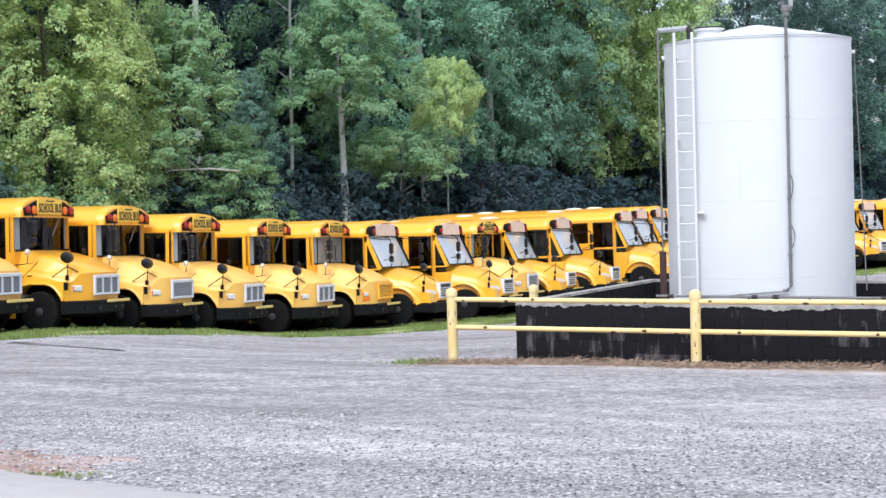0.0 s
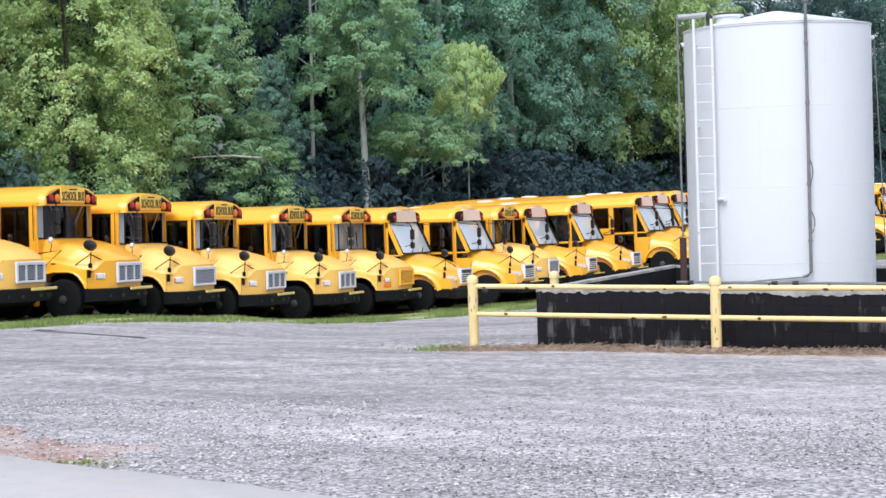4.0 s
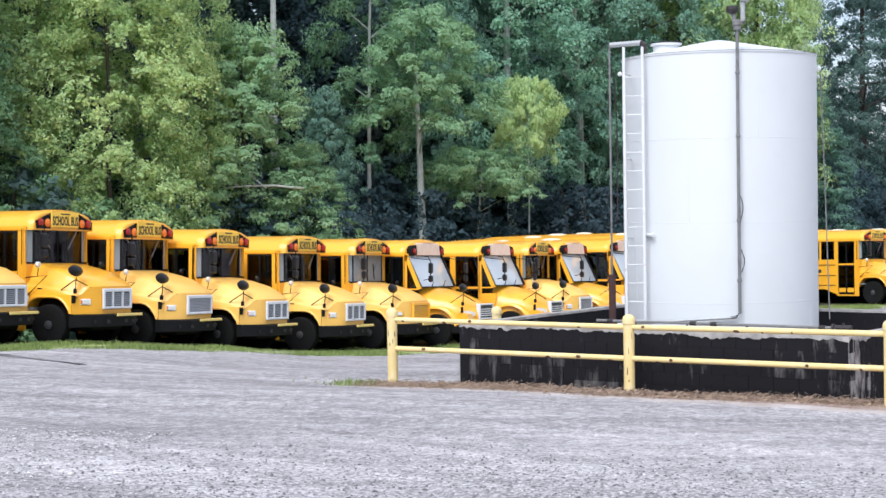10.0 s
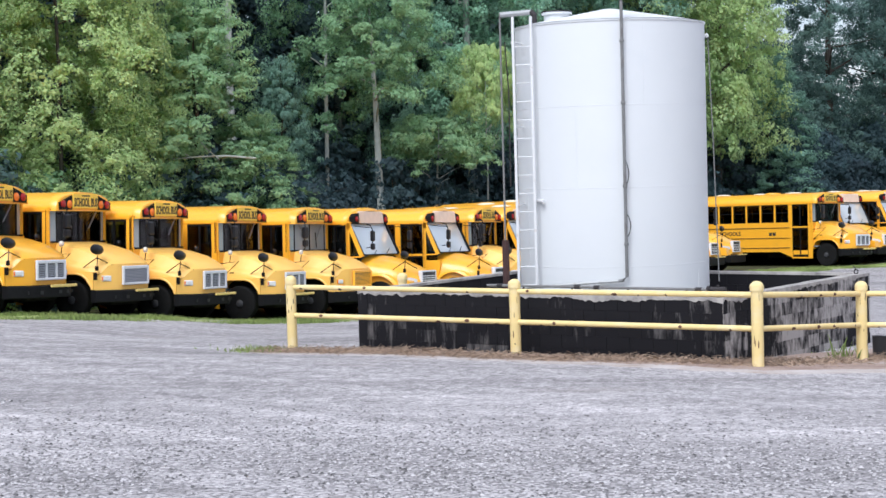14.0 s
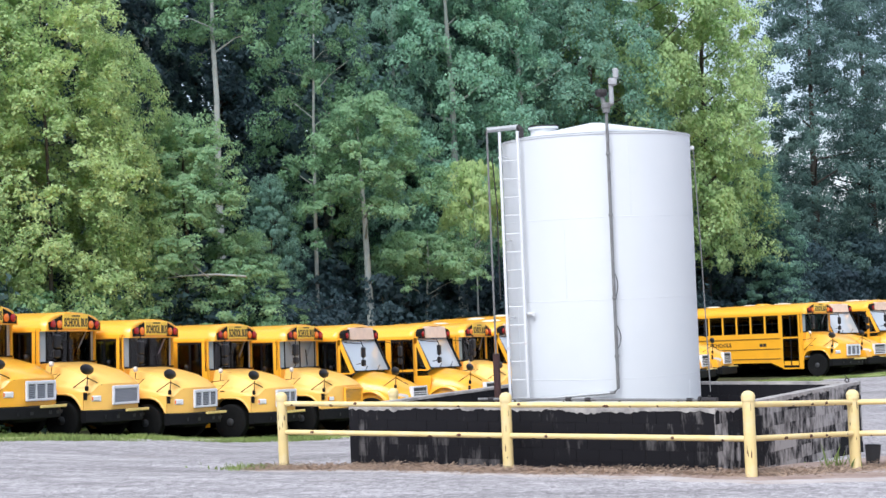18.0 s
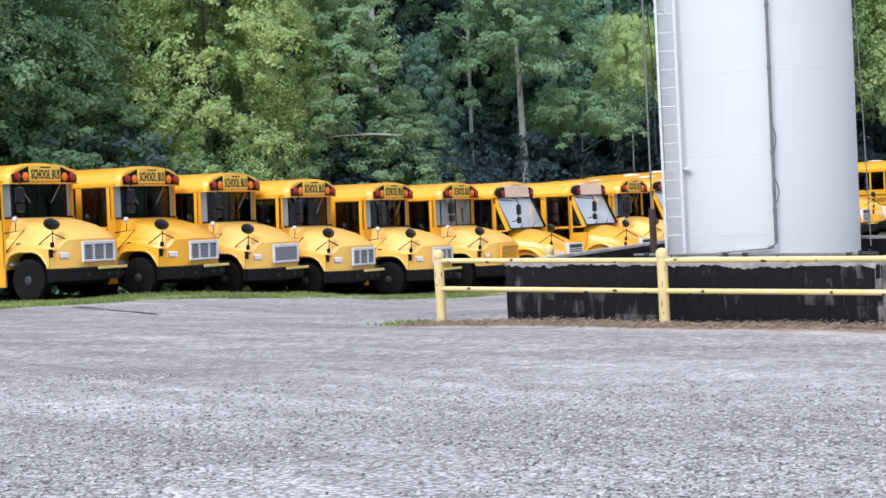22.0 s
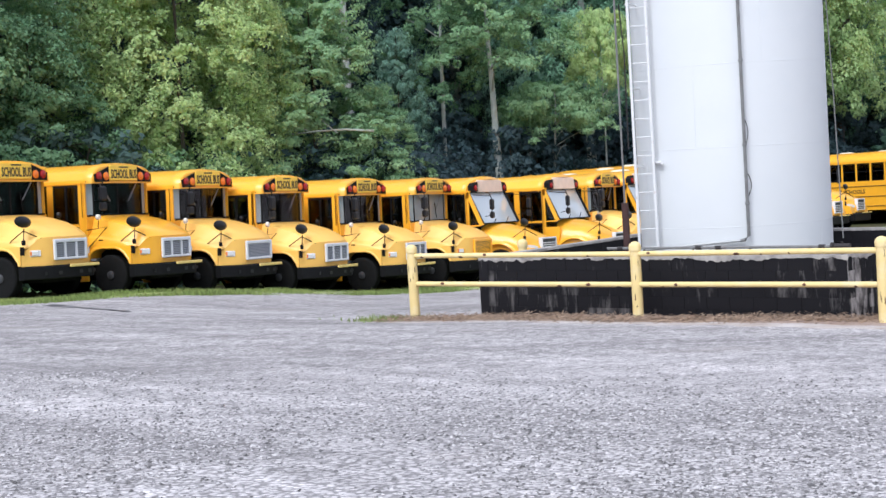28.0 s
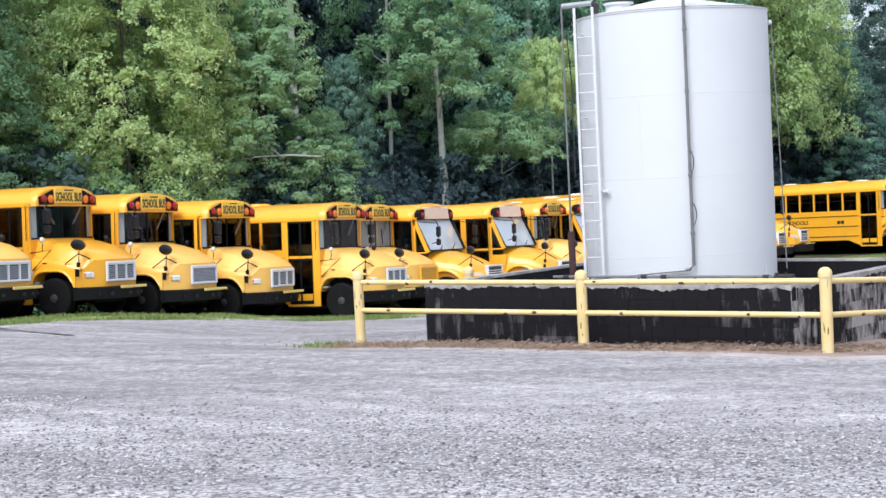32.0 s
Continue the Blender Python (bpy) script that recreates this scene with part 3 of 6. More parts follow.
def blades(name, spots, h, label, material):
    """Many grass blades in one sheet, each a bent sliver."""
    vs, fs = [], []
    rnd = random.Random(5)
    for x, y, k in spots:
        z, a, hh, w = lift(x, y), rnd.uniform(0, 6.28), h * k * rnd.uniform(0.5, 1.3), rnd.uniform(0.006, 0.014) * (1 + h * 2)
        lx, ly = rnd.uniform(-0.5, 0.5) * hh, rnd.uniform(-0.5, 0.5) * hh
        c, s_ = math.cos(a) * w, math.sin(a) * w
        o = len(vs)
        vs += [(x - c, y - s_, z), (x + c, y + s_, z), (x + c * 0.6 + lx * 0.4, y + s_ * 0.6 + ly * 0.4, z + hh * 0.6), (x + lx, y + ly, z + hh)]
        fs += [(o, o + 1, o + 2), (o, o + 2, o + 3)]
    me = bpy.data.meshes.new(name)
    me.from_pydata(vs, [], fs)
    me.materials.append(material)
    return tagged(new(name, me), label, "grass", "", "stuff")


def verge_spots():
    rnd = random.Random(3)
    out = []
    while len(out) < 60000:
        s, u = rnd.uniform(-9, 66), rnd.random() ** 1.4
        e = grass_edge(s)
        p = e - 0.1 - u * 3.0 + rnd.gauss(0, 0.08)
        den = 0.4 + 1.2 * noise.noise((s * 0.5, p * 0.8, 2.0))
        if rnd.random() > den:
            continue
        q = along_row(s, p)
        out.append((q.x, q.y, 0.6 + 0.9 * max(0, den)))
    return out


blades("verge_grass", verge_spots(), 0.07, "thin green grass growing along the lot's edge", GRASSB)


def patch(name, pts, material, label, lift_by=0.01, seed=1, ragged=0.25):
    """A flat patch of another ground with a ragged outline, laid over the gravel."""
    g = Geo()
    ring = []
    pts = [in_yard(*p) for p in pts]
    for i, a in enumerate(pts):
        b = pts[(i + 1) % len(pts)]
        for k in range(14):
            t = k / 14
            x, y = a[0] + (b[0] - a[0]) * t, a[1] + (b[1] - a[1]) * t
            d = ragged * noise.noise((x * 1.7 + seed, y * 1.7, 3.0)) + ragged * 0.6 * noise.noise((x * 5 + seed, y * 5, 9.0))
            ring.append((x + d, y + d * 0.7))
    cx, cy = sum(p[0] for p in ring) / len(ring), sum(p[1] for p in ring) / len(ring)
    n = len(ring)
    for t, h in ((1.0, -0.02), (0.96, 1.0), (0.7, 1.0), (0.4, 1.0), (0.15, 1.0)):
        for x, y in ring:
            X, Y = cx + (x - cx) * t, cy + (y - cy) * t
            g.v.append((X, Y, lift(X, Y) + (lift_by * h if h > 0 else h) + 0.02 * noise.noise((X * 0.3, Y * 0.3, 0))))
    g.f = [(r * n + k, r * n + (k + 1) % n, (r + 1) * n + (k + 1) % n, (r + 1) * n + k) for r in range(4) for k in range(n)] + [tuple(4 * n + k for k in range(n))]
    return tagged(new(name, g.mesh(name, material, True)), label, "", "", "structure")


PA, PB, PC, PD = Vector((-6.46, 28.38)), Vector((-2.46, 26.70)), Vector((1.20, 24.54)), Vector((2.86, 27.0))
PE = Vector((7.0, 26.7))
patch("sandy_edge", [(-7.8, 28.6), (-6.9, 27.45), (-2.7, 25.6), (1.25, 23.3), (3.6, 24.3), (8.5, 25.0), (8.5, 27.8), (4.6, 30.8), (3.0, 27.6), (0.8, 26.4), (-4.8, 29.2)], SANDY, "pale sandy gravel washed out along the dirt bed", 0.01, 4, 0.3)
patch("dirt_bed", [(-7.4, 28.8), (-6.7, 27.9), (-2.6, 26.1), (1.25, 23.85), (3.2, 24.9), (8.5, 25.5), (8.5, 27.6), (4.6, 30.5), (3.0, 27.6), (0.8, 26.4), (-4.8, 29.0)], DIRT, "brown dirt and needle litter along the block wall", 0.02, 2)
patch("red_dirt_patch", [(-13.5, 17.4), (-9.5, 14.7), (-8.5, 13.8), (-8.4, 13.2), (-9.2, 12.8), (-13.5, 14.9)], REDDIRT, "bare reddish dirt beside the pale apron", 0.012, 8, 0.6)
patch("wheel_rut", [(-16.3, 34.8), (-14.7, 33.1), (-12.9, 31.35), (-12.85, 31.2), (-14.6, 32.75), (-16.2, 34.2)], RUT, "dark wheel rut in the gravel", 0.008, 3, 0.12)
patch("concrete_apron", [(-18, 18.2), (-9.3, 13.2), (-7.6, 12.05), (-6.2, 11.0), (-5.35, 10.2), (-5.7, 8.0), (-6.0, 4), (-18, 4)], CONCRETE, "pale worn concrete apron at the lot's edge", 0.03, 5, 0.08)


def stones():
    """Loose stones on the near gravel, in one mesh."""
    rnd = random.Random(11)
    vs, fs = [], []
    for k in range(62000):
        d = 6.8 + 11 * (1 - math.sqrt(rnd.random()))
        a = rnd.uniform(-0.36, 0.36) - 0.03
        x, y = -1.5 + d * math.tan(a) + rnd.uniform(-3.2, 3.0), d
        if k > 54000:
            # stones strewn over the bare dirt and the apron's edge
            x, y = rnd.uniform(-13, -6.5), rnd.uniform(11.0, 17.0)
        elif noise.noise((x * 0.5, y * 0.25, 5)) < rnd.uniform(-0.5, 0.3) - 0.15:
            continue
        r = rnd.uniform(0.008, 0.017) * (1 + 0.6 * rnd.random() ** 4)
        z = lift(x, y) + 0.02 * noise.noise((x * 0.3, y * 0.3, 0)) + r * 0.25 + (0.012 if x < -6.5 else 0)
        o, t = len(vs), rnd.uniform(0, 6.28)
        for k in range(4):
            q = r * rnd.uniform(0.7, 1.2)
            vs.append((x + q * math.cos(t + k * 1.57), y + q * math.sin(t + k * 1.57), z + rnd.uniform(-0.2, 0.2) * r))
        vs.append((x + rnd.uniform(-0.3, 0.3) * r, y + rnd.uniform(-0.3, 0.3) * r, z + r * rnd.uniform(0.3, 0.7)))
        fs += [(o + k, o + (k + 1) % 4, o + 4) for k in range(4)]
    me = bpy.data.meshes.new("gravel_stones")
    me.from_pydata(vs, [], fs)
    me.materials.append(STONE)
    tagged(new("gravel_stones", me), "loose grey crushed stones scattered over the lot", "gravel", "", "stuff")


stones()


def litter():
    """Straw and needles heaped along the fence line."""
    rnd = random.Random(21)
    vs, fs = [], []
    for _ in range(14000):
        k = rnd.random()
        if k < 0.62:
            a, b = in_yard(-7.0, 28.2), in_yard(1.2, 24.7)
        else:
            a, b = in_yard(1.2, 24.7), in_yard(4.6, 29.0)
        t = rnd.random()
        off = abs(rnd.gauss(0, 0.35))
        nx, ny = (-0.38, -0.92) if k < 0.62 else (0.8, -0.5)
        x, y = a[0] + (b[0] - a[0]) * t + nx * (off - 0.35), a[1] + (b[1] - a[1]) * t + ny * (off - 0.35)
        L, w, h = rnd.uniform(0.03, 0.12), rnd.uniform(0.002, 0.006), rnd.uniform(0.0, 0.08) * math.exp(-off * 2)
        z, an, tilt = lift(x, y) + 0.025 + h, rnd.uniform(0, 6.28), rnd.uniform(-0.4, 0.4)
        c, s_ = math.cos(an), math.sin(an)
        o = len(vs)
        vs += [(x - s_ * w, y + c * w, z), (x + s_ * w, y - c * w, z), (x + c * L + s_ * w, y + s_ * L - c * w, z + tilt * L), (x + c * L, y + s_ * L, z + tilt * L + w * 2)]
        fs += [(o, o + 1, o + 2, o + 3)]
    me = bpy.data.meshes.new("needle_litter")
    me.from_pydata(vs, [], fs)
    me.materials.append(STRAW)
    tagged(new("needle_litter", me), "dry brown straw and pine needles along the fence", "litter", "", "stuff")


litter()
wr = random.Random(8)
blades("fence_weeds", [(*in_yard(-6.9 + wr.gauss(0, 0.3), 28.25 + wr.gauss(0, 0.2)), wr.uniform(0.5, 1.2)) for _ in range(420)] + [(*in_yard(wr.uniform(-8.2, 4.2), 28.6 + wr.gauss(0, 0.3)), wr.uniform(0.3, 0.8)) for _ in range(150)] + [(*in_yard(2.55 + wr.gauss(0, 0.12), 27.1 + wr.gauss(0, 0.1)), wr.uniform(1.0, 3.4)) for _ in range(60)], 0.1, "sparse green weeds along the fence", GRASSB)
blades("apron_weeds", [(*in_yard(-8.75 + wr.gauss(0, 0.22), 12.85 + wr.gauss(0, 0.09)), wr.uniform(0.4, 1.0)) for _ in range(200)], 0.035, "small tuft of green weeds by the apron", GRASSB)

# ---- buses ----


def wheel(parent, x, y, side, hub=RIM):
    w = part("wheel", Geo().lathe([(0.24, -0.11), (0.37, -0.13), (0.455, -0.12), (0.48, -0.09), (0.48, 0.09), (0.455, 0.12), (0.37, 0.13), (0.24, 0.11)], "y", 28), RUBBER, parent, "black bus tyre", pose(x, y, 0.48), True)
    o = side
    part("rim", Geo().lathe([(0.25, o * 0.02), (0.25, o * 0.1), (0.2, o * 0.09), (0.17, o * 0.03), (0.11, o * 0.03), (0.1, o * 0.13), (0.05, o * 0.15), (0.01, o * 0.15)], "y", 20), hub, w, "dark steel rim", None, True)
    return w


_mats = {}


def round_mirror(parent, x, y, z, r=0.15):
    """A crossview mirror: a domed disc on a bent tripod."""
    g = Geo()
    prof = [(0.005, 0.06), (r * 0.5, 0.05), (r * 0.85, 0.02), (r, -0.02), (r * 0.9, -0.05), (r * 0.4, -0.08), (0.005, -0.085)]
    g.lathe(prof, "x", 18, (x, y, z))
    g.v = [(a, y + (b - y) * 1.5, z + (c - z) * 0.72 - (b - y) * 0.12) for a, b, c in g.v]
    m = part("crossview_mirror", g, MIRRORBLACK, parent, "round black crossview mirror", None, True)
    s = 1 if y > 0 else -1
    for a, b in (((x, y, z - r * 0.8), (x - 0.02, y, z - 0.4)), ((x - 0.02, y, z - 0.2), (x - 0.42, y - s * 0.0, z - 0.44)), ((x - 0.02, y, z - 0.2), (x + 0.14, y - s * 0.5, z - 0.42))):
        part("mirror_arm", Geo().tube([a, b], 0.012, 6), BLACK, m)
    part("mirror_foot", Geo().box(x - 0.06, x + 0.0, y - 0.05, y + 0.05, z - 0.52, z - 0.4, 0.015), BLACK, m)
    part("mirror_foot", Geo().box(x - 0.05, x - 0.01, y + s * 0.02, y + s * 0.09, z - 0.74, z - 0.56, 0.015), BLACK, m)
    return m


def small_mirror(parent, x, y, z):
    s = 1 if y > 0 else -1
    m = part("side_mirror", Geo().lathe([(0.005, 0.04), (0.055, 0.03), (0.07, 0.0), (0.06, -0.03), (0.005, -0.035)], "x", 14, (x, y, z)), MIRRORPALE if y < 0 else MIRRORBLACK, parent, "small round side mirror", None, True)
    part("mirror_arm", Geo().tube([(x, y, z - 0.08), (x - 0.04, y - s * 0.02, z - 0.26)], 0.011, 6), BLACK, m)
    part("mirror_glass", Geo().lathe([(0.075, -0.034), (0.06, -0.045), (0.01, -0.05)], "x", 14, (x, y, z)), CHROME, m, "", None, True)
    return m


def hanging_mirror(parent, x, y, z):
    s = 1 if y > 0 else -1
    m = part("side_mirror", Geo().box(x - 0.05, x + 0.05, y - 0.09, y + 0.09, z - 0.17, z + 0.15, 0.03), MIRRORBLACK, parent, "black side mirror on arms")
    part("mirror_arm", Geo().tube([(x, y, z + 0.15), (x - 0.1, y - s * 0.05, z + 0.32), (x - 0.25, y - s * 0.12, z + 0.34)], 0.012, 6), BLACK, m)
    part("mirror_arm", Geo().tube([(x, y, z - 0.17), (x - 0.12, y - s * 0.08, z - 0.33), (x - 0.3, y - s * 0.14, z - 0.36)], 0.012, 6), BLACK, m)
    part("lower_mirror", Geo().box(x - 0.05, x + 0.05, y - 0.09, y + 0.09, z - 0.42, z - 0.22, 0.03), MIRRORBLACK, m)
    return m


def corner_mirror(parent, x, y, z):
    """Two stacked flat mirrors in black shells, hung from the roof corner."""
    s = 1 if y > 0 else -1
    m = part("side_mirror", Geo().box(x - 0.06, x + 0.05, y - 0.12, y + 0.12, z - 0.14, z + 0.2, 0.03), MIRRORBLACK, parent, "tall black side mirror on a bent arm")
    part("lower_mirror", Geo().box(x - 0.06, x + 0.05, y - 0.11, y + 0.11, z - 0.37, z - 0.17, 0.03), MIRRORBLACK, m)
    part("mirror_glass", Geo().box(x - 0.066, x - 0.061, y - 0.1, y + 0.1, z - 0.12, z + 0.18), CHROME, m)
    part("mirror_arm", Geo().tube([(x, y, z + 0.19), (x - 0.02, y - s * 0.02, z + 0.32), (x - 0.14, y - s * 0.1, z + 0.37), (x - 0.42, y - s * 0.14, z + 0.37)], 0.015, 6), BLACK, m)
    part("mirror_arm", Geo().tube([(x, y, z - 0.36), (x - 0.06, y - s * 0.02, z - 0.46), (x - 0.46, y + s * 0.04, z - 0.5)], 0.013, 6), BLACK, m)
    return m


SILL, HEAD = 1.88, 2.64
EAVES = [(-1.2, 2.66), (-1.19, 2.76), (-1.12, 2.88), (-0.98, 2.98), (-0.78, 3.06), (-0.45, 3.12), (0, 3.145), (0.45, 3.12), (0.78, 3.06), (0.98, 2.98), (1.12, 2.88), (1.19, 2.76), (1.2, 2.66)]
ROOF = [(-1.2, 2.5), (-1.19, 2.68), (-1.13, 2.84), (-1.0, 2.97), (-0.8, 3.06), (-0.45, 3.125), (0, 3.145), (0.45, 3.125), (0.8, 3.06), (1.0, 2.97), (1.13, 2.84), (1.19, 2.68), (1.2, 2.5)]
LENGTH = 11.4


def coachwork(bus, x_front, door_x, text_words=None):
    """The passenger body behind x_front: walls, roof, windows, door, seats."""
    rear = -LENGTH
    n_win = 11
    w0 = door_x - 0.86
    win_l = 0.71
    for side in (-1, 1):
        ya, yb = (side * 1.2, side * 1.15)
        g = Geo()
        lo, hi = min(ya, yb), max(ya, yb)
        start = w0 if side < 0 else x_front
        g.box(rear, start, lo, hi, 0.62, SILL)
        g.box(rear, x_front, lo, hi, HEAD, 2.74)
        x = start
        if side > 0:
            g.box(start - 1.05, start, lo, hi, SILL, HEAD)
            x = start - 1.05
            g.box(w0 - 0.02, x, lo, hi, SILL, HEAD) if w0 < x - 0.1 else None
            x = w0
        ends = []
        for k in range(n_win):
            a, b = x - win_l, x
            if a < rear + 0.25:
                break
            g.box(b - 0.09, b, lo, hi, SILL, HEAD)
            ends.append((a, b - 0.09))
            x = a
        g.box(rear, x, lo, hi, SILL, HEAD)
        if side < 0:
            # door post, panel ahead of the door, skirt with its slanted step well
            g.box(door_x, x_front, lo, hi, 0.34, HEAD)
            g.box(w0, w0 + 0.1, lo, hi, 0.62, HEAD)
            g.prism([(w0 - 0.55, 0.63), (w0 + 0.12, 0.63), (w0 + 0.12, 0.36)], "y", lo, hi)
            g.box(w0 + 0.05, door_x + 0.02, lo, hi, 0.34, 0.4)
        wall = part("side_wall", g, YELLOW, bus)
        for a, b in ends:
            p = part("window", Geo().box(a, b, side * 1.175 - 0.006, side * 1.175 + 0.006, SILL + 0.02, HEAD - 0.01), GLASS, bus)
            fr = Geo().box(a, b, side * 1.185 - 0.01, side * 1.185 + 0.01, 2.28, 2.31).box(a, b, side * 1.185 - 0.01, side * 1.185 + 0.01, HEAD - 0.04, HEAD).box(a, b, side * 1.185 - 0.01, side * 1.185 + 0.01, SILL, SILL + 0.03)
            fr.box(a, a + 0.02, side * 1.185 - 0.01, side * 1.185 + 0.01, SILL, HEAD).box(b - 0.02, b, side * 1.185 - 0.01, side * 1.185 + 0.01, SILL, HEAD)
            part("window_sash", fr, BLACK, p)
        for z in (0.78, 1.2, 1.64):
            part("rub_rail", Geo().box(rear + 0.05, w0 - 0.03 if side < 0 else start - 0.1, side * 1.213 - 0.013, side * 1.213 + 0.013, z, z + 0.03, 0.006), RAILDARK, bus)
    # door: two leaves, each with an upper and a lower pane
    dw = (door_x - w0 - 0.1) / 2
    for k in range(2):
        a = w0 + 0.1 + k * dw
        g = Geo()
        for bx in ((a + 0.005, a + 0.03), (a + dw - 0.03, a + dw - 0.005)):
            g.box(bx[0], bx[1], -1.195, -1.16, 0.42, HEAD)
        for bz in ((0.42, 0.5), (1.58, 1.64), (HEAD - 0.05, HEAD)):
            g.box(a + 0.03, a + dw - 0.03, -1.195, -1.16, bz[0], bz[1])
        d = part("door_leaf", g, BLACK, bus, "black folding door leaf with dark panes")
        part("kick_panel", Geo().box(a + 0.03, a + dw - 0.03, -1.19, -1.165, 0.5, 0.68), YELLOW, d)
        part("middle_rail", Geo().box(a + 0.01, a + dw - 0.01, -1.2, -1.155, 1.64, 1.71), YELLOW, d)
        for za, zb in ((0.68, 1.58), (1.71, HEAD - 0.05)):
            part("pane", Geo().box(a + 0.03, a + dw - 0.03, -1.182, -1.172, za, zb), GLASS, d)
        part("door_seal", Geo().box(a - 0.004, a + 0.012, -1.2, -1.17, 0.42, HEAD), BLACK, d)
    # roof, rear, floor
    g = Geo()
    rings = []
    for x in (x_front, rear + 0.5, rear + 0.12, rear):
        k = 1.0 if x > rear + 0.2 else 0.97 if x > rear + 0.05 else 0.9
        rings.append([(x, y * (0.985 if k < 1 else 1), 2.66 + (z - 2.66) * k) for y, z in EAVES])
    g.loft(rings)
    g.prism([(y * 0.985, 2.66 + (z - 2.66) * 0.9) for y, z in EAVES], "x", rear, rear + 0.02)
    part("roof", g, YELLOW, bus, "arched yellow steel roof", None, True)
    for k in range(1, 7):
        x = x_front - 0.9 - k * 1.42
        part("roof_seam", Geo().loft([[(x + d, y * 1.004, 2.66 + (z - 2.66) * 1.012 + (0.004 if 0 < i < 12 else 0)) for i, (y, z) in enumerate(EAVES)] for d in (-0.02, 0.02)]), YELLOW, bus)
    for side in (-1, 1):
        part("rain_gutter", Geo().box(rear + 0.1, x_front, side * 1.205 - 0.014, side * 1.205 + 0.014, 2.66, 2.685), YELLOW, bus)
    rw = Geo().box(rear - 0.02, rear + 0.03, -1.19, 1.19, 0.62, 1.75).box(rear - 0.02, rear + 0.03, -1.19, 1.19, 2.55, 2.7)
    for ya, yb in ((-1.19, -1.05), (-0.35, -0.28), (0.28, 0.35), (1.05, 1.19)):
        rw.box(rear - 0.02, rear + 0.03, ya, yb, 1.75, 2.55)
    part("rear_wall", rw, YELLOW, bus)
    for ya, yb in ((-1.05, -0.35), (-0.28, 0.28), (0.35, 1.05)):
        part("rear_window", Geo().box(rear, rear + 0.01, ya, yb, 1.75, 2.55), GLASS, bus)
    part("floor_pan", Geo().box(rear + 0.05, x_front + 0.2, -1.14, 1.14, 0.82, 0.88), INSIDE, bus)
    ch = Geo()
    for y in (-0.45, 0.45):
        ch.box(rear + 0.3, -0.3, y - 0.05, y + 0.05, 0.5, 0.72)
    ch.box(rear + 3.0, rear + 3.2, -0.9, 0.9, 0.4, 0.56)
    ch.box(-6.6, -5.2, -1.05, -0.5, 0.42, 0.8, 0.06)
    ch.box(-1.75, -0.35, -0.62, 0.62, 0.34, 0.95, 0.05)
    ch.box(-1.12, -0.96, -0.95, 0.95, 0.38, 0.54)
    ch.box(-4.4, -2.2, -0.5, 0.5, 0.36, 0.8)
    part("chassis", ch, BLACK, bus)
    x = w0 - 0.5
    if "seat" not in _mats:
        _mats["seat"] = Geo().box(-0.1, 0, -0.46, 0.46, 1.25, 2.14, 0.04).box(0, 0.42, -0.46, 0.46, 1.1, 1.28, 0.04).mesh("seat", SEAT)
    while x > rear + 0.8:
        for y in (-0.66, 0.66):
            part("seat", _mats["seat"], SEAT, bus, "", pose(x, y, 0))
        x -= 0.74
    st = Geo().box(x_front - 0.95, x_front - 0.85, 0.25, 0.85, 1.3, 2.12, 0.05).box(x_front - 0.85, x_front - 0.4, 0.25, 0.85, 1.2, 1.36, 0.05)
    part("driver_seat", st, SEAT, bus)
    wheel_ring = Geo()
    ring = [(x_front - 0.28 + 0.1 * math.sin(t), 0.55 + 0.22 * math.cos(t), 1.72 + 0.2 * math.sin(t)) for t in [k * math.pi / 8 for k in range(17)]]
    wheel_ring.tube(ring, 0.016, 6)
    wheel_ring.tube([(x_front - 0.1, 0.55, 1.5), (x_front - 0.28, 0.55, 1.72)], 0.03, 6)
    part("steering_wheel", wheel_ring, BLACK, bus)
    for x in (x_front - 2.6, rear + 3.0):
        part("roof_hatch", Geo().lathe([(0.36, 3.13), (0.34, 3.17), (0.2, 3.2), (0.02, 3.205)], "z", 16, (x, 0, 0)), mat_once("hatch_cream", (0.8, 0.74, 0.6)) if x_front < -2 else YELLOW, bus, "low domed roof hatch", None, True)
    part("dashboard", Geo().box(x_front - 0.35, x_front - 0.03, -1.1, 1.1, 1.5, 1.78, 0.06), INSIDE, bus)
    for side in (-1, 1):
        wheel(bus, -8.0, side * 0.98, side)
        part("rear_arch", Geo().prism([(-8.0 + 0.6 * math.cos(t), 0.48 + 0.6 * math.sin(t)) for t in [0.24 + (math.pi - 0.48) * k / 12 for k in range(13)]], "y", side * 1.19, side * 1.208), BLACK, bus)
    for y in (-0.3, 0, 0.3):
        part("clearance_lamp", Geo().box(x_front - 0.12, x_front - 0.03, y - 0.05, y + 0.05, 3.06, 3.14, 0.015), AMBER, bus)
    if text_words:
        me = text_mesh(text_words, 0.24, "side_lettering", TEXTBLACK)
        part("side_lettering", me, TEXTBLACK, bus, "", Matrix.Translation((-6.3, -1.206, 1.42)) @ Matrix.Rotation(radians(90), 4, "X"))
        part("number_mark", Geo().box(w0 - 1.05, w0 - 0.9, -1.208, -1.2, 1.32, 1.46).box(w0 - 0.87, w0 - 0.72, -1.208, -1.2, 1.32, 1.46), TEXTBLACK, bus)


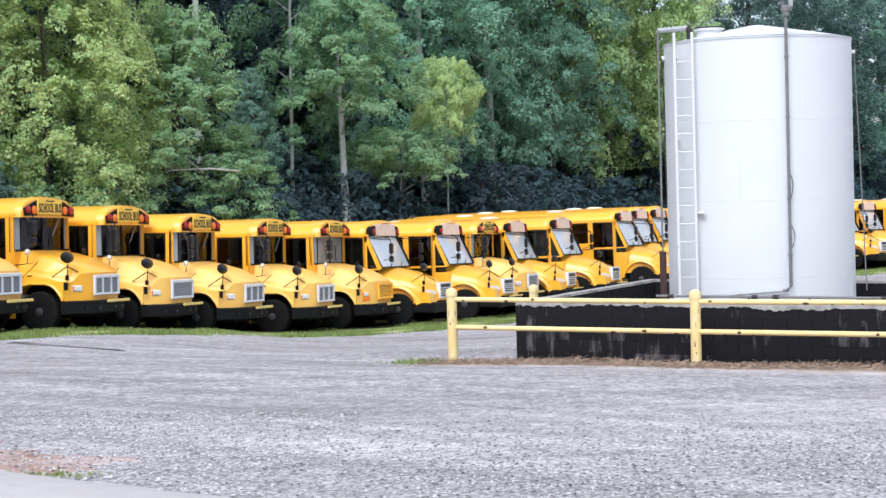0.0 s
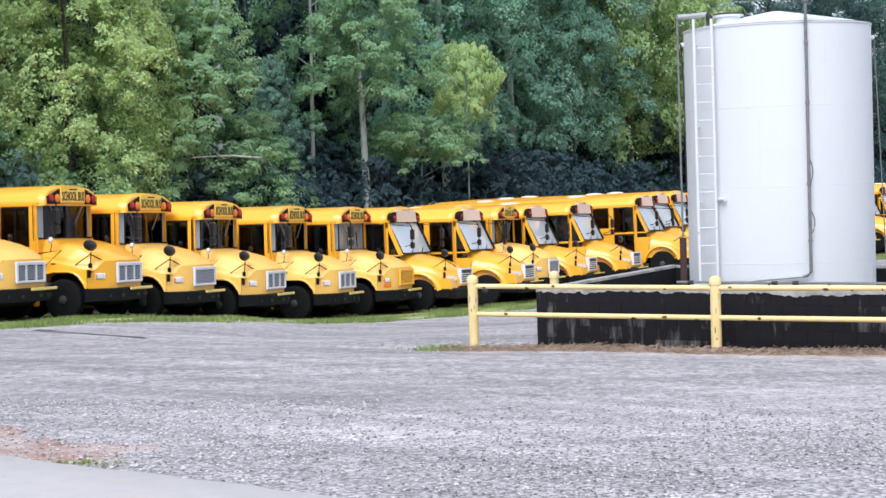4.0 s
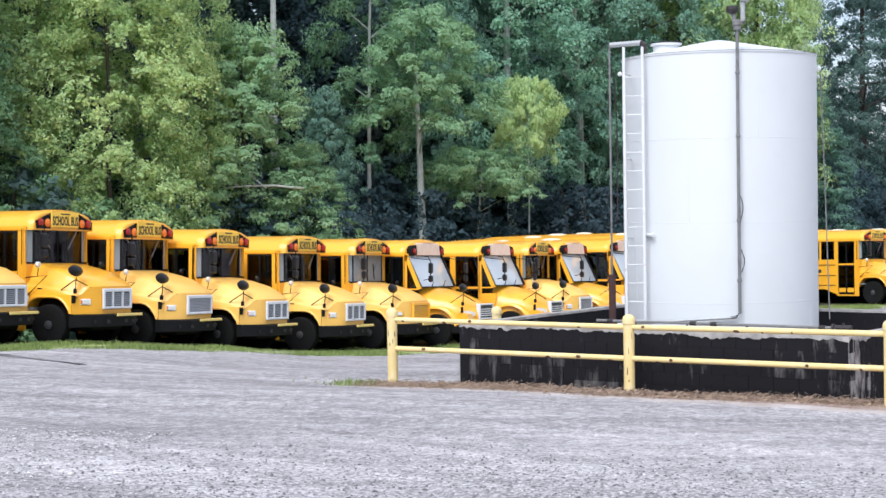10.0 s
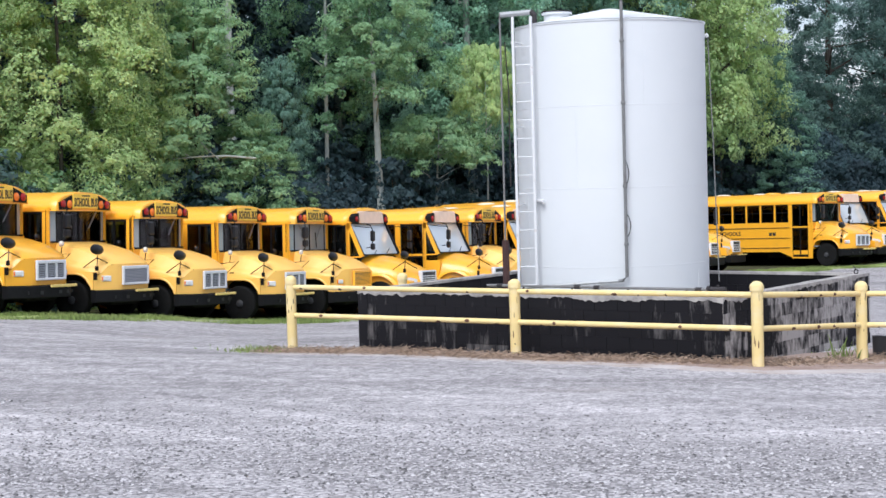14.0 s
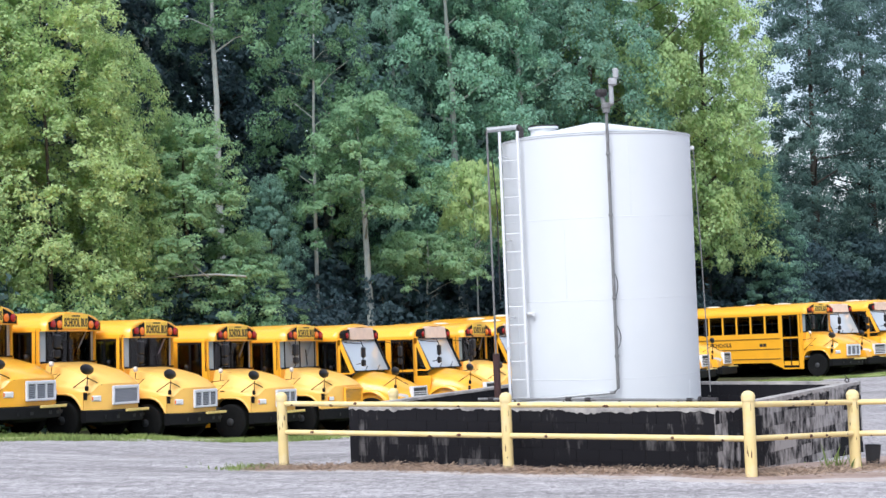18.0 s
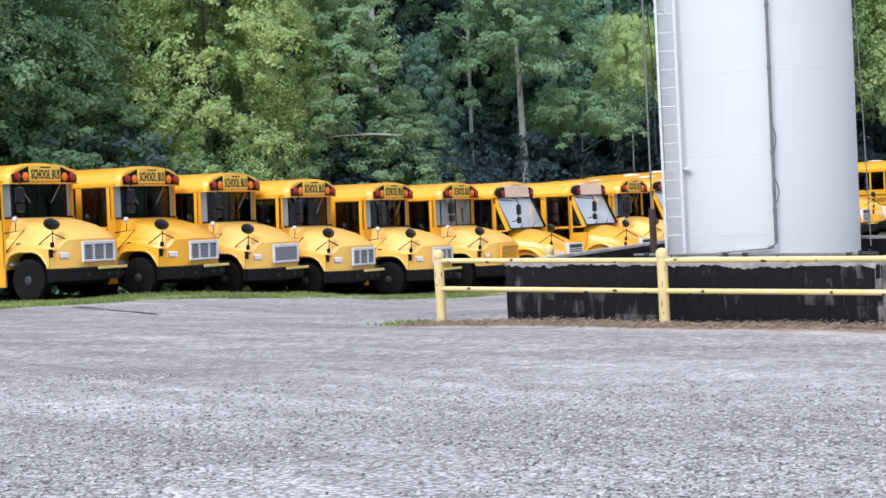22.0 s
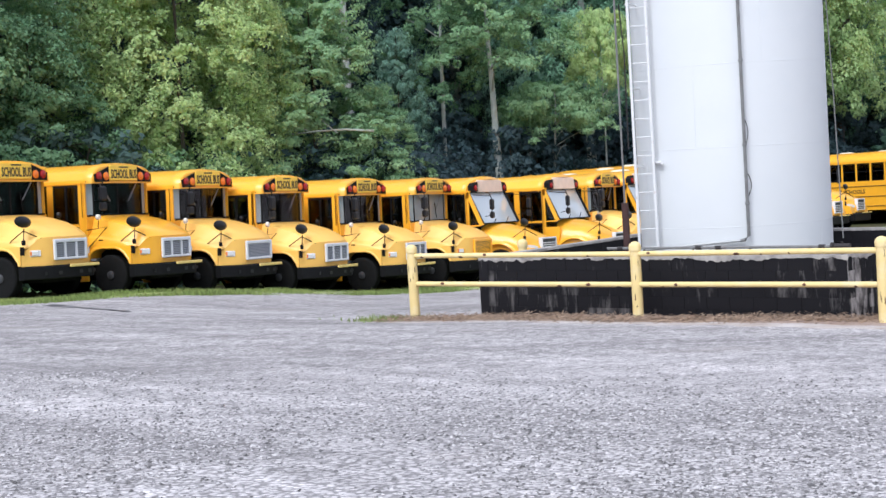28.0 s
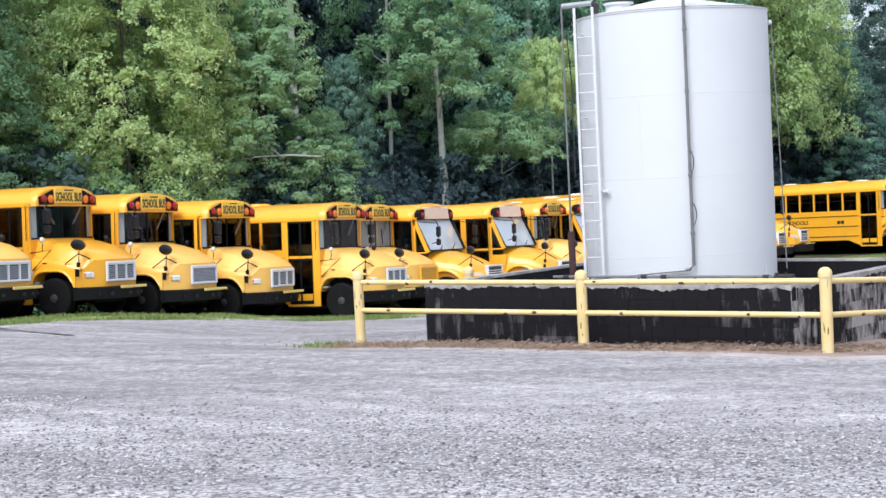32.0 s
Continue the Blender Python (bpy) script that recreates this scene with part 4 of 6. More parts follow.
def sign_text(bus, x, z, tilt=0.0, size=0.2):
    me = text_mesh("SCHOOL BUS", size, "sign_lettering", TEXTBLACK)
    part("sign_lettering", me, TEXTBLACK, bus, "", Matrix.Translation((x, 0, z)) @ Matrix.Rotation(radians(90), 4, "Z") @ Matrix.Rotation(radians(90 - tilt), 4, "X") @ Matrix.Diagonal((0.54, 1, 1, 1)))


def front_wheels(bus, x):
    return [wheel(bus, x, s * 1.0, s) for s in (-1, 1)]


def swept(y):
    """How far the nose falls back beside the grille."""
    return -0.44 * max(0.0, (abs(y) - 0.52) / 0.65) ** 1.4


# opening over a front wheel: upright behind, flat on top, sloping away in front
ARCH = [(-0.57, 0.73), (-0.61, 0.83), (-0.74, 1.0), (-0.86, 1.08), (-1.0, 1.115), (-1.4, 1.115), (-1.56, 1.08), (-1.68, 1.0), (-1.76, 0.86), (-1.78, 0.73)]


def flat_nose_bus(grille="silver", hood_mat=FADED, label="", words=None):
    """A conventional bus with a square sloping hood, split windshield and a framed roof sign."""
    bus = thing("school_bus", label, "school bus", "buses parked in a row")
    xf = -1.8
    coachwork(bus, xf, xf - 0.2, words)
    # front frame round the windshield
    g = Geo()
    g.box(xf - 0.03, xf + 0.03, -1.2, 1.2, 0.75, 1.9)
    for y in (-1, 1):
        g.box(xf - 0.09, xf - 0.03, min(y * 1.2, y * 1.165), max(y * 1.2, y * 1.165), 1.86, 2.7)
    g.box(xf - 0.03, xf + 0.04, -1.2, 1.2, 2.69, 2.75)
    part("front_frame", g, YELLOW, bus)
    gl = Geo()
    gl.box(xf + 0.0, xf + 0.012, -0.9, -0.02, 1.9, 2.69).box(xf, xf + 0.012, 0.02, 0.9, 1.9, 2.69)
    part("windshield", gl, sheen_glass() if grille == "yellow" else WSHIELD, bus, "split flat windshield")
    for y in (-1, 1):
        part("corner_pane", Geo().loft([[(xf + 0.008, y * 0.93, z), (xf - 0.06, y * 1.165, z), (xf - 0.07, y * 1.165, z), (xf - 0.002, y * 0.93, z)] for z in (1.9, 2.69)], close=True), CORNERGLASS, bus, "angled corner pane catching the sky")
    fr = Geo().box(xf - 0.01, xf + 0.03, -0.02, 0.02, 1.86, 2.69).box(xf - 0.01, xf + 0.035, -1.14, 1.14, 1.88, 1.92).box(xf - 0.01, xf + 0.035, -1.14, 1.14, 2.67, 2.7)
    for y in (-0.915, 0.915):
        fr.box(xf - 0.01, xf + 0.03, y - 0.015, y + 0.015, 1.86, 2.69)
    part("windshield_frame", fr, BLACK, bus)
    part("drip_edge", Geo().box(xf + 0.035, xf + 0.06, -1.21, 1.21, 2.69, 2.715, 0.006), BLACK, bus)
    for s in (-1, 1):
        part("corner_seal", Geo().box(xf - 0.1, xf - 0.085, min(s * 1.19, s * 1.206), max(s * 1.19, s * 1.206), 1.86, 2.7), BLACK, bus)
    # roof cap with sign
    cap = Geo()
    rings = []
    for x, k in ((xf - 0.02, 1.0), (xf + 0.1, 0.985), (xf + 0.19, 0.93), (xf + 0.21, 0.86)):
        rings.append([(x, y * (0.5 + 0.5 * k), 2.66 + (z - 2.5) * k * 0.77) for y, z in ROOF])
    cap.loft(rings)
    cap.prism([(y * 0.93, 2.66 + (z - 2.5) * 0.68) for y, z in ROOF], "x", xf + 0.19, xf + 0.21)
    part("roof_cap", cap, YELLOW, bus, "", None, True)
    part("sign_board", Geo().box(xf + 0.2, xf + 0.245, -0.53, 0.53, 2.72, 3.1, 0.02), SIGNYELLOW, bus, "roof sign reading SCHOOL BUS")
    sign_text(bus, xf + 0.25, 2.87, 0, 0.3)
    part("sign_small_mark", Geo().box(xf + 0.246, xf + 0.249, -0.17, 0.17, 3.03, 3.06), TEXTBLACK, bus)
    for y in (-1, 1):
        h = Geo().prism([(y * 0.54, 2.7), (y * 1.06, 2.69), (y * 1.09, 2.87), (y * 0.54, 3.06)], "x", xf + 0.12, xf + 0.225)
        hs = part("lamp_housing", h, BLACK, bus, "black warning lamp housing")
        for yy, m in ((0.92, RED), (0.66, AMBER)):
            part("warning_lamp", Geo().lathe([(0.1, 0), (0.1, 0.03), (0.06, 0.055), (0.01, 0.06)], "x", 16, (xf + 0.215, y * yy, 2.83)), m, hs, "", None, True)
    # hood: its flanks run flush into the fenders
    hood = Geo()
    rings = []
    for x, w, zs, zt in ((xf + 0.02, 1.17, 1.44, 1.9), (-1.3, 1.165, 1.37, 1.81), (-0.8, 1.15, 1.31, 1.69), (-0.4, 1.12, 1.24, 1.54), (-0.2, 1.1, 1.16, 1.43), (-0.13, 1.08, 1.12, 1.36)):
        half = [(w, 1.14), (w, max(1.145, zs - 0.06)), (w - 0.03, zs), (w - 0.12, zs + 0.06), (w * 0.8, zt - 0.05), (w * 0.72, zt - 0.01), (w * 0.4, zt)]
        k = max(0.0, min(1.0, (x + 1.0) / 0.8))
        rings.append([(x + k * swept(y), -y, z) for y, z in half] + [(x + k * swept(y), y, z) for y, z in reversed(half)])
    hood.loft(rings)
    part("hood", hood, hood_mat, bus, "sloping engine hood", None, True)
    def brow(y):
        return float(np.interp(abs(y), (0.43, 0.78, 0.864, 0.96, 1.05, 1.08, 1.13), (1.365, 1.355, 1.315, 1.185, 1.125, 1.06, 1.0)))

    ys = [-1.13 + 2.26 * k / 16 for k in range(17)]
    for s in (-1, 1):
        part("hood_badge", Geo().box(xf + 0.34, xf + 0.46, s * 1.172 - 0.004, s * 1.172 + 0.004, 1.3, 1.325), BLACK, bus)
    part("nose_panel", Geo().loft([[(-0.125 + swept(y), y, 0.73 + (brow(y) - 0.73) * k) for y in ys] for k in (0, 0.5, 1)]), hood_mat, bus, "", None, True)
    for s in (-1, 1):
        f = Geo()
        f.prism([(-1.86, 0.73), (-1.86, 1.17), (-0.53, 1.17), (-0.53, 0.73)] + ARCH, "y", min(s * 0.8, s * 1.172), max(s * 0.8, s * 1.172))
        lip = [(-1.2 + (x + 1.2) * 1.03, s * 1.18, z + 0.012) for x, z in ARCH]
        part("fender", f, hood_mat, bus, "", None, True)
        part("arch_lip", Geo().tube(lip, 0.03, 6), hood_mat, bus)
        part("arch_liner", Geo().box(-1.7, -0.3, min(s * 0.55, s * 0.8), max(s * 0.55, s * 0.8), 0.5, 1.15), BLACK, bus)
        place = Matrix.Translation((-0.12 + swept(0.9), s * 0.9, 0)) @ Matrix.Rotation(-s * radians(-36), 4, "Z")
        hl = part("headlight_bezel", Geo().box(-0.03, 0.015, -0.12, 0.12, 0.94, 1.08, 0.012), SILVER if grille != "yellow" else YELLOW, bus, "", place)
        part("headlight", Geo().box(0.0, 0.03, -0.095, 0.07, 0.955, 1.065, 0.015), LAMPWHITE, hl, "clear headlight")
        if grille == "yellow":
            part("amber_lamp", Geo().box(-0.04, 0.01, -0.13, 0.13, 0.81, 0.92, 0.015), AMBER, hl, "wide amber turn lamp", None)
        part("turn_lamp", Geo().box(-0.02, 0.025, s * 0.1 - 0.018, s * 0.1 + 0.018, 0.96, 1.06, 0.008), AMBER, hl)
    # grille
    gw, g0, g1 = 0.56, 0.84, 1.31
    frame_m = {"silver": SILVER, "dark": GRILLEDARK, "yellow": YELLOW}[grille]
    g = Geo()
    g.box(-0.12, -0.06, -gw, -gw + 0.07, g0, g1, 0.012).box(-0.12, -0.06, gw - 0.07, gw, g0, g1, 0.012)
    g.box(-0.12, -0.06, -gw + 0.07, gw - 0.07, g1 - 0.08, g1, 0.012).box(-0.12, -0.06, -gw + 0.07, gw - 0.07, g0, g0 + 0.06, 0.012)
    gr = part("grille", g, SILVER if grille == "dark" else frame_m, bus, {"silver": "silver framed grille", "dark": "dark mesh grille", "yellow": "yellow painted grille"}[grille])
    part("grille_backing", Geo().box(-0.118, -0.1, -gw + 0.07, gw - 0.07, g0 + 0.06, g1 - 0.08), GRILLEDARK, gr)
    if grille == "silver":
        for y in (-0.19, 0.19):
            part("grille_post", Geo().box(-0.11, -0.062, y - 0.025, y + 0.025, g0 + 0.06, g1 - 0.08), SILVER, gr)
        for k in range(1, 8):
            z = g0 + 0.055 + k * 0.042
            part("grille_bar", Geo().box(-0.1, -0.085, -gw + 0.07, gw - 0.07, z - 0.012, z + 0.012), mat_once("grille_bar_grey", (0.34, 0.35, 0.4)), gr)
    else:
        for k in range(1, 10):
            z = g0 + 0.04 + k * 0.036
            part("grille_bar", Geo().box(-0.1, -0.08, -gw + 0.07, gw - 0.07, z - 0.012, z + 0.014), YELLOW if grille == "yellow" else mat_once("grille_bar_grey", (0.34, 0.35, 0.4)), gr)
    # bumper and folded gate bar
    b = Geo().loft([[(x + swept(y), y, z) for x, z in ((-0.14, 0.43), (0.0, 0.43), (0.02, 0.45), (0.02, 0.7), (0.0, 0.72), (-0.14, 0.72))] for y in [-1.18 + 2.36 * k / 18 for k in range(19)]], close=True)
    bp = part("bumper", b, BLACK, bus, "black steel bumper")
    for y in (0.2, 0.5, 0.85, -0.5, -0.8):
        part("bumper_slot", Geo().box(0.018 + swept(y), 0.026 + swept(y), y - 0.06, y + 0.06, 0.52, 0.6), mat_once("slot_black", (0.003, 0.003, 0.003)), bp)
    part("crossing_gate", Geo().box(0.03, 0.07, -0.2, 0.8, 0.67, 0.735, 0.01), CREAM, bus, "folded cream crossing gate bar")
    for s in (-1, 1):
        small_mirror(bus, xf + 0.4, s * 1.22, 1.86)
        part("mirror_brace", Geo().tube([(xf + 0.03, s * 1.2, 1.56), (xf + 0.68, s * 1.27, 1.62), (xf + 0.06, s * 1.2, 1.14)], 0.017, 6), BLACK, bus)
    round_mirror(bus, -0.42, -1.13, 1.72, 0.18)
    corner_mirror(bus, xf + 0.5, -1.14, 2.38)
    # flat dark panel added behind the far half of the windshield
    part("sun_visor", Geo().box(xf - 0.14, xf - 0.1, 0.32, 0.86, 2.2, 2.66, 0.015), PLASTIC, bus, "flat dark panel behind the windshield")
    for y in (-0.5, 0.5):
        w = part("wiper", Geo().tube([(xf + 0.05, y * 1.5, 2.72), (xf + 0.07, y * 0.7, 2.24)], 0.014, 6), mat_once("wiper_grey", (0.2, 0.2, 0.2)), bus)
        part("blade", Geo().tube([(xf + 0.05, y * 0.7 - 0.05, 2.42), (xf + 0.05, y * 0.7 + 0.03, 1.98)], 0.012, 6), BLACK, w)
    front_wheels(bus, -1.2)
    return bus


def mat_once(name, base, rough=0.5):
    if name not in _mats:
        _mats[name] = mat(name, base, rough, var=0.15, scale=10)
    return _mats[name]


def round_nose_bus(label="", hood_mat=YELLOW):
    """A newer bus with a raked one-piece windshield, a brow over it and a rounded hood."""
    bus = thing("school_bus", label, "school bus", "buses parked in a row")
    xb = -2.06
    coachwork(bus, xb, xb - 0.05)
    x0, x1, z0, z1 = -1.52, -1.97, 1.74, 2.68
    # slanted corner posts, cowl and quarter windows
    for s in (-1, 1):
        g = Geo()
        lo, hi = min(s * 1.2, s * 1.12), max(s * 1.2, s * 1.12)
        g.prism([(x0 - 0.02, z0 - 0.05), (x0 - 0.15, z0 - 0.05), (x1 - 0.13, z1), (x1 - 0.01, z1)], "y", lo, hi)
        g.prism([(xb - 0.02, 0.62), (xb - 0.02, 1.5), (x0, 1.5), (x0 - 0.02, 1.25), (-1.72, 0.62)], "y", lo, hi)
        g.box(xb - 0.03, xb + 0.06, lo, hi, 1.5, 2.62)
        g.prism([(xb - 0.02, 2.5), (xb - 0.02, 2.72), (x1 + 0.02, 2.72), (x1 - 0.02, 2.5)], "y", lo, hi)
        part("corner_post", g, YELLOW, bus)
        part("quarter_window", Geo().prism([(xb + 0.05, 1.5), (x0 - 0.12, 1.5), (x0 - 0.12, 1.7), (xb + 0.08, 2.56), (xb + 0.05, 2.56)], "y", s * 1.15 - 0.006, s * 1.15 + 0.006), GLASS, bus)
        part("quarter_bar", Geo().box(xb + 0.05, x0 - 0.1, s * 1.165 - 0.012, s * 1.165 + 0.012, 1.66, 1.7), YELLOW, bus)
    rows = []
    for k in range(5):
        t = k / 4
        rows.append([(x0 + (x1 - x0) * t + 0.02 - 0.05 * (abs(y) / 1.19) ** 2.4, y, z0 + (z1 - z0) * t) for y in [1.14 - 2.28 * j / 12 for j in range(13)]])
    part("windshield", Geo().loft(rows), mat_windshield(), bus, "large raked curved windshield", None, True)
    seal = Geo()
    seal.tube([(p[0] + 0.01, p[1], p[2]) for p in rows[0]], 0.018, 6)
    seal.tube([(p[0] + 0.01, p[1], p[2]) for p in rows[-1]], 0.018, 6)
    seal.tube([rows[k][0] for k in range(5)], 0.06, 6)
    seal.tube([rows[k][-1] for k in range(5)], 0.016, 6)
    part("windshield_seal", seal, BLACK, bus)
    # brow
    cap = Geo()
    rings = []
    for x, k in ((xb - 0.01, 1.0), (x1 - 0.05, 0.99), (x1 + 0.06, 0.93), (x1 + 0.1, 0.8)):
        rings.append([(x - 0.16 * (abs(y) / 1.2) ** 2, y * (0.6 + 0.4 * k), 2.62 + (z - 2.5) * k * 0.84) for y, z in ROOF])
    cap.loft(rings)
    cap.prism([(y * 0.9, 2.62 + (z - 2.5) * 0.66) for y, z in ROOF], "x", x1 - 0.08, x1 - 0.05)
    part("roof_cap", cap, YELLOW, bus, "", None, True)
    part("sign_board", Geo().loft([[(x1 + 0.13 - 0.02 * k, y, 2.68 + 0.17 * k) for y in (-0.78, -0.38, 0, 0.38, 0.78)] for k in (0, 1, 2)]).box(x1 + 0.02, x1 + 0.09, -0.78, 0.78, 2.68, 3.04, 0.02), PINKSIGN, bus, "sun-bleached roof sign")
    for y in (-1, 1):
        hs = part("lamp_housing", Geo().prism([(y * 0.8, 2.69), (y * 1.12, 2.68), (y * 1.13, 2.86), (y * 1.02, 2.95), (y * 0.8, 2.98)], "x", x1 - 0.06, x1 + 0.1), BLACK, bus, "black warning lamp housing")
        for yy, m in ((0.95, RED),):
            part("warning_lamp", Geo().lathe([(0.085, 0), (0.085, 0.02), (0.04, 0.045), (0.01, 0.05)], "x", 14, (x1 + 0.1, y * yy, 2.8)), m, hs, "", None, True)
    # rounded hood
    hood = Geo()
    rings = []
    for x, w, zs, zt in ((x0 - 0.25, 1.14, 1.4, 1.74), (x0 + 0.1, 1.1, 1.38, 1.7), (-0.9, 1.02, 1.3, 1.58), (-0.55, 0.92, 1.2, 1.44), (-0.25, 0.8, 1.08, 1.3), (-0.08, 0.68, 0.96, 1.16), (-0.02, 0.6, 0.86, 1.0)):
        ring = [(x, -w, 0.72), (x, -w * 1.01, 0.9), (x, -w, zs - 0.12)]
        for a in range(1, 8):
            t = math.pi * a / 8
            ring.append((x, -w * 0.96 * math.cos(t) * (1 - 0.1 * math.sin(t)), zs - 0.08 + (zt - zs + 0.08) * math.sin(t) ** 0.7))
        ring += [(x, w, zs - 0.12), (x, w * 1.01, 0.9), (x, w, 0.72)]
        rings.append(ring)
    hood.loft(rings, close=True)
    part("hood", hood, hood_mat, bus, "rounded engine hood", None, True)
    for s in (-1, 1):
        f = Geo()
        cx, r = -1.1, 0.62
        n = 16
        inner = [(cx + r * math.cos(t), 0.5 + r * math.sin(t)) for t in [0.2 + (math.pi - 0.3) * k / n for k in range(n + 1)]]
        outer = [(cx + (r + 0.12) * math.cos(t) * 1.03, 0.5 + (r + 0.08) * math.sin(t)) for t in [0.12 + (math.pi - 0.2) * k / n for k in range(n + 1)]]
        for y, sc in ((1.2, 0),):
            f.loft([[(x, s * 1.0, z) for x, z in outer], [(x, s * 1.17, z - 0.02) for x, z in outer], [(x, s * 1.2, z) for x, z in inner], [(x, s * 1.0, z) for x, z in inner]])
        part("fender", f, YELLOW, bus, "", None, True)
        part("fender_front", Geo().prism([(-0.62, 0.66), (-0.36, 1.02), (-0.1, 0.95), (-0.04, 0.66)], "y", min(s * 0.6, s * 1.14), max(s * 0.6, s * 1.14)), YELLOW, bus)
        part("arch_liner", Geo().box(-1.7, -0.5, min(s * 0.55, s * 0.8), max(s * 0.55, s * 0.8), 0.5, 1.1), BLACK, bus)
        hl = Geo()
        rr = []
        for k in range(5):
            t = k / 4
            e = math.sin(math.pi * (0.12 + 0.76 * t))
            rr.append([(-0.05 - 0.36 * t + 0.03 * e, s * (0.7 + 0.44 * t), 0.95 + 0.1 * e * math.cos(a)) for a in (0, 0.8, 1.57, 2.35, 3.14)])
        hl.loft(rr)
        part("headlight", hl, LAMPWHITE, bus, "oval clear headlight", None, True)
    gw, g0, g1 = 0.5, 0.78, 1.24
    g = Geo()
    g.box(-0.1, 0.03, -gw, -gw + 0.05, g0, g1, 0.012).box(-0.1, 0.03, gw - 0.05, gw, g0, g1, 0.012)
    g.box(-0.1, 0.03, -gw + 0.05, gw - 0.05, g1 - 0.05, g1, 0.012).box(-0.1, 0.03, -gw + 0.05, gw - 0.05, g0, g0 + 0.05, 0.012)
    gr = part("grille", g, SILVER, bus, "silver slatted grille")
    part("grille_backing", Geo().box(-0.09, 0.005, -gw + 0.05, gw - 0.05, g0 + 0.05, g1 - 0.05), GRILLEDARK, gr)
    for k in range(1, 5):
        z = g0 + 0.05 + k * 0.062
        part("grille_slat", Geo().box(0.0, 0.026, -gw + 0.05, gw - 0.05, z - 0.014, z + 0.014), SILVER, gr)
    for y in (-0.15, 0.15):
        part("grille_post", Geo().box(0.0, 0.02, y - 0.01, y + 0.01, g0 + 0.05, g1 - 0.05), GRILLEDARK, gr)
    b = Geo().box(-0.1, 0.08, -1.14, 1.14, 0.36, 0.68, 0.04)
    for s in (-1, 1):
        b.box(-0.6, -0.06, min(s * 1.04, s * 1.19), max(s * 1.04, s * 1.19), 0.38, 0.67, 0.04)
    part("bumper", b, BLACK, bus, "deep black bumper")
    part("crossing_gate", Geo().box(0.085, 0.12, -0.2, 1.15, 0.66, 0.7, 0.01), CREAM, bus, "folded cream crossing gate bar")
    for s in (-1, 1):
        hanging_mirror(bus, -1.2, s * 1.24, 2.3)
        part("mirror_loop", Geo().tube([(x1 + 0.12, s * 1.2, 2.6), (-1.5, s * 1.26, 2.56), (-1.22, s * 1.25, 2.54), (-1.2, s * 1.24, 2.44)], 0.012, 6), BLACK, bus)
    round_mirror(bus, -0.25, -1.05, 1.72, 0.16)
    for y in (-0.55, 0.25):
        part("wiper", Geo().tube([(x0 + 0.03, y, z0 + 0.02), (x0 - 0.12, y + 0.5, z0 + 0.22)], 0.012, 6), BLACK, bus)
    front_wheels(bus, -1.1)
    return bus


def sheen_glass():
    if "hazy" not in _mats:
        # a weaker painted sky reflection, so the inside still shows
        _mats["hazy"] = glass_mat("hazy_windshield", (0.7, 0.85, 0.9), 0.7, 0.05, 0.35)
    return _mats["hazy"]


def mat_windshield():
    if "ws" not in _mats:
        # strong painted sky reflection over the raked glass
        _mats["ws"] = glass_mat("raked_windshield", (0.8, 0.92, 0.95), 0.7, 0.1, 0.72)
    return _mats["ws"]


def bus_at(s, p, set_back, turn=0.0):
    """Pose of a bus whose sign stands s along the row; set_back: from its bumper to its sign."""
    a = radians(HEADING + turn)
    ahead = Vector((math.cos(a), math.sin(a)))
    q = along_row(s, p) + ahead * set_back * BUS_SIZE
    w, r = q - ahead, q - ahead * 8
    z0, z1 = lie(w.x, w.y), lie(r.x, r.y)
    pitch = math.atan2(z1 - z0, 7.0)
    return TILT @ pose(q.x, q.y, z0 - math.tan(pitch), 0, math.degrees(pitch), HEADING + turn)


BUS_SIZE = 1.04
YELLOW_HOOD = "yellow school bus with bright yellow hood and silver grille"
old = flat_nose_bus("silver", FADED, "older yellow school bus with sun-faded hood and silver grille")
bright = flat_nose_bus("silver", YELLOW, YELLOW_HOOD, "PUBLIC SCHOOLS")
dark = flat_nose_bus("dark", FADED, "older yellow school bus with dark mesh grille")
plain = flat_nose_bus("yellow", FADED, "yellow school bus with yellow painted grille and amber lamps")
newer = round_nose_bus("newer yellow school bus with raked windshield and rounded hood")

FLAT, ROUND = 1.6, 1.9
ROW = [  # prototype, s along the row, p out of line, bumper to sign, turn
    (old, -3.4, 0.0, FLAT, 2), (bright, -0.28, 0.0, FLAT, 2), (dark, 2.51, -0.12, FLAT, 2), (old, 5.2, 0.0, FLAT, 2), (old, 8.35, 0.0, FLAT, 2),
    (plain, 11.25, 0.0, FLAT, 2), (newer, 13.89, -0.06, ROUND, 1), (newer, 17.55, 0.0, ROUND, 1), (dark, 20.17, -0.16, FLAT, 1), (newer, 22.74, -0.53, ROUND, 1),
    (newer, 25.49, -0.2, ROUND, 0), (newer, 30.2, 0.0, ROUND, 0), (newer, 32.9, -0.7, ROUND, 0), (newer, 35.6, -1.2, ROUND, 0),
    (bright, 43.4, 1.45, FLAT, -17), (newer, 46.1, 1.1, ROUND, -17), (newer, 49.0, 1.9, ROUND, -12), (newer, 51.7, 2.2, ROUND, -11), (newer, 55.0, 3.4, ROUND, -10), (newer, 58.0, 4.0, ROUND, -9), (newer, 61.0, 4.6, ROUND, -9),
]
used = set()
buses = []
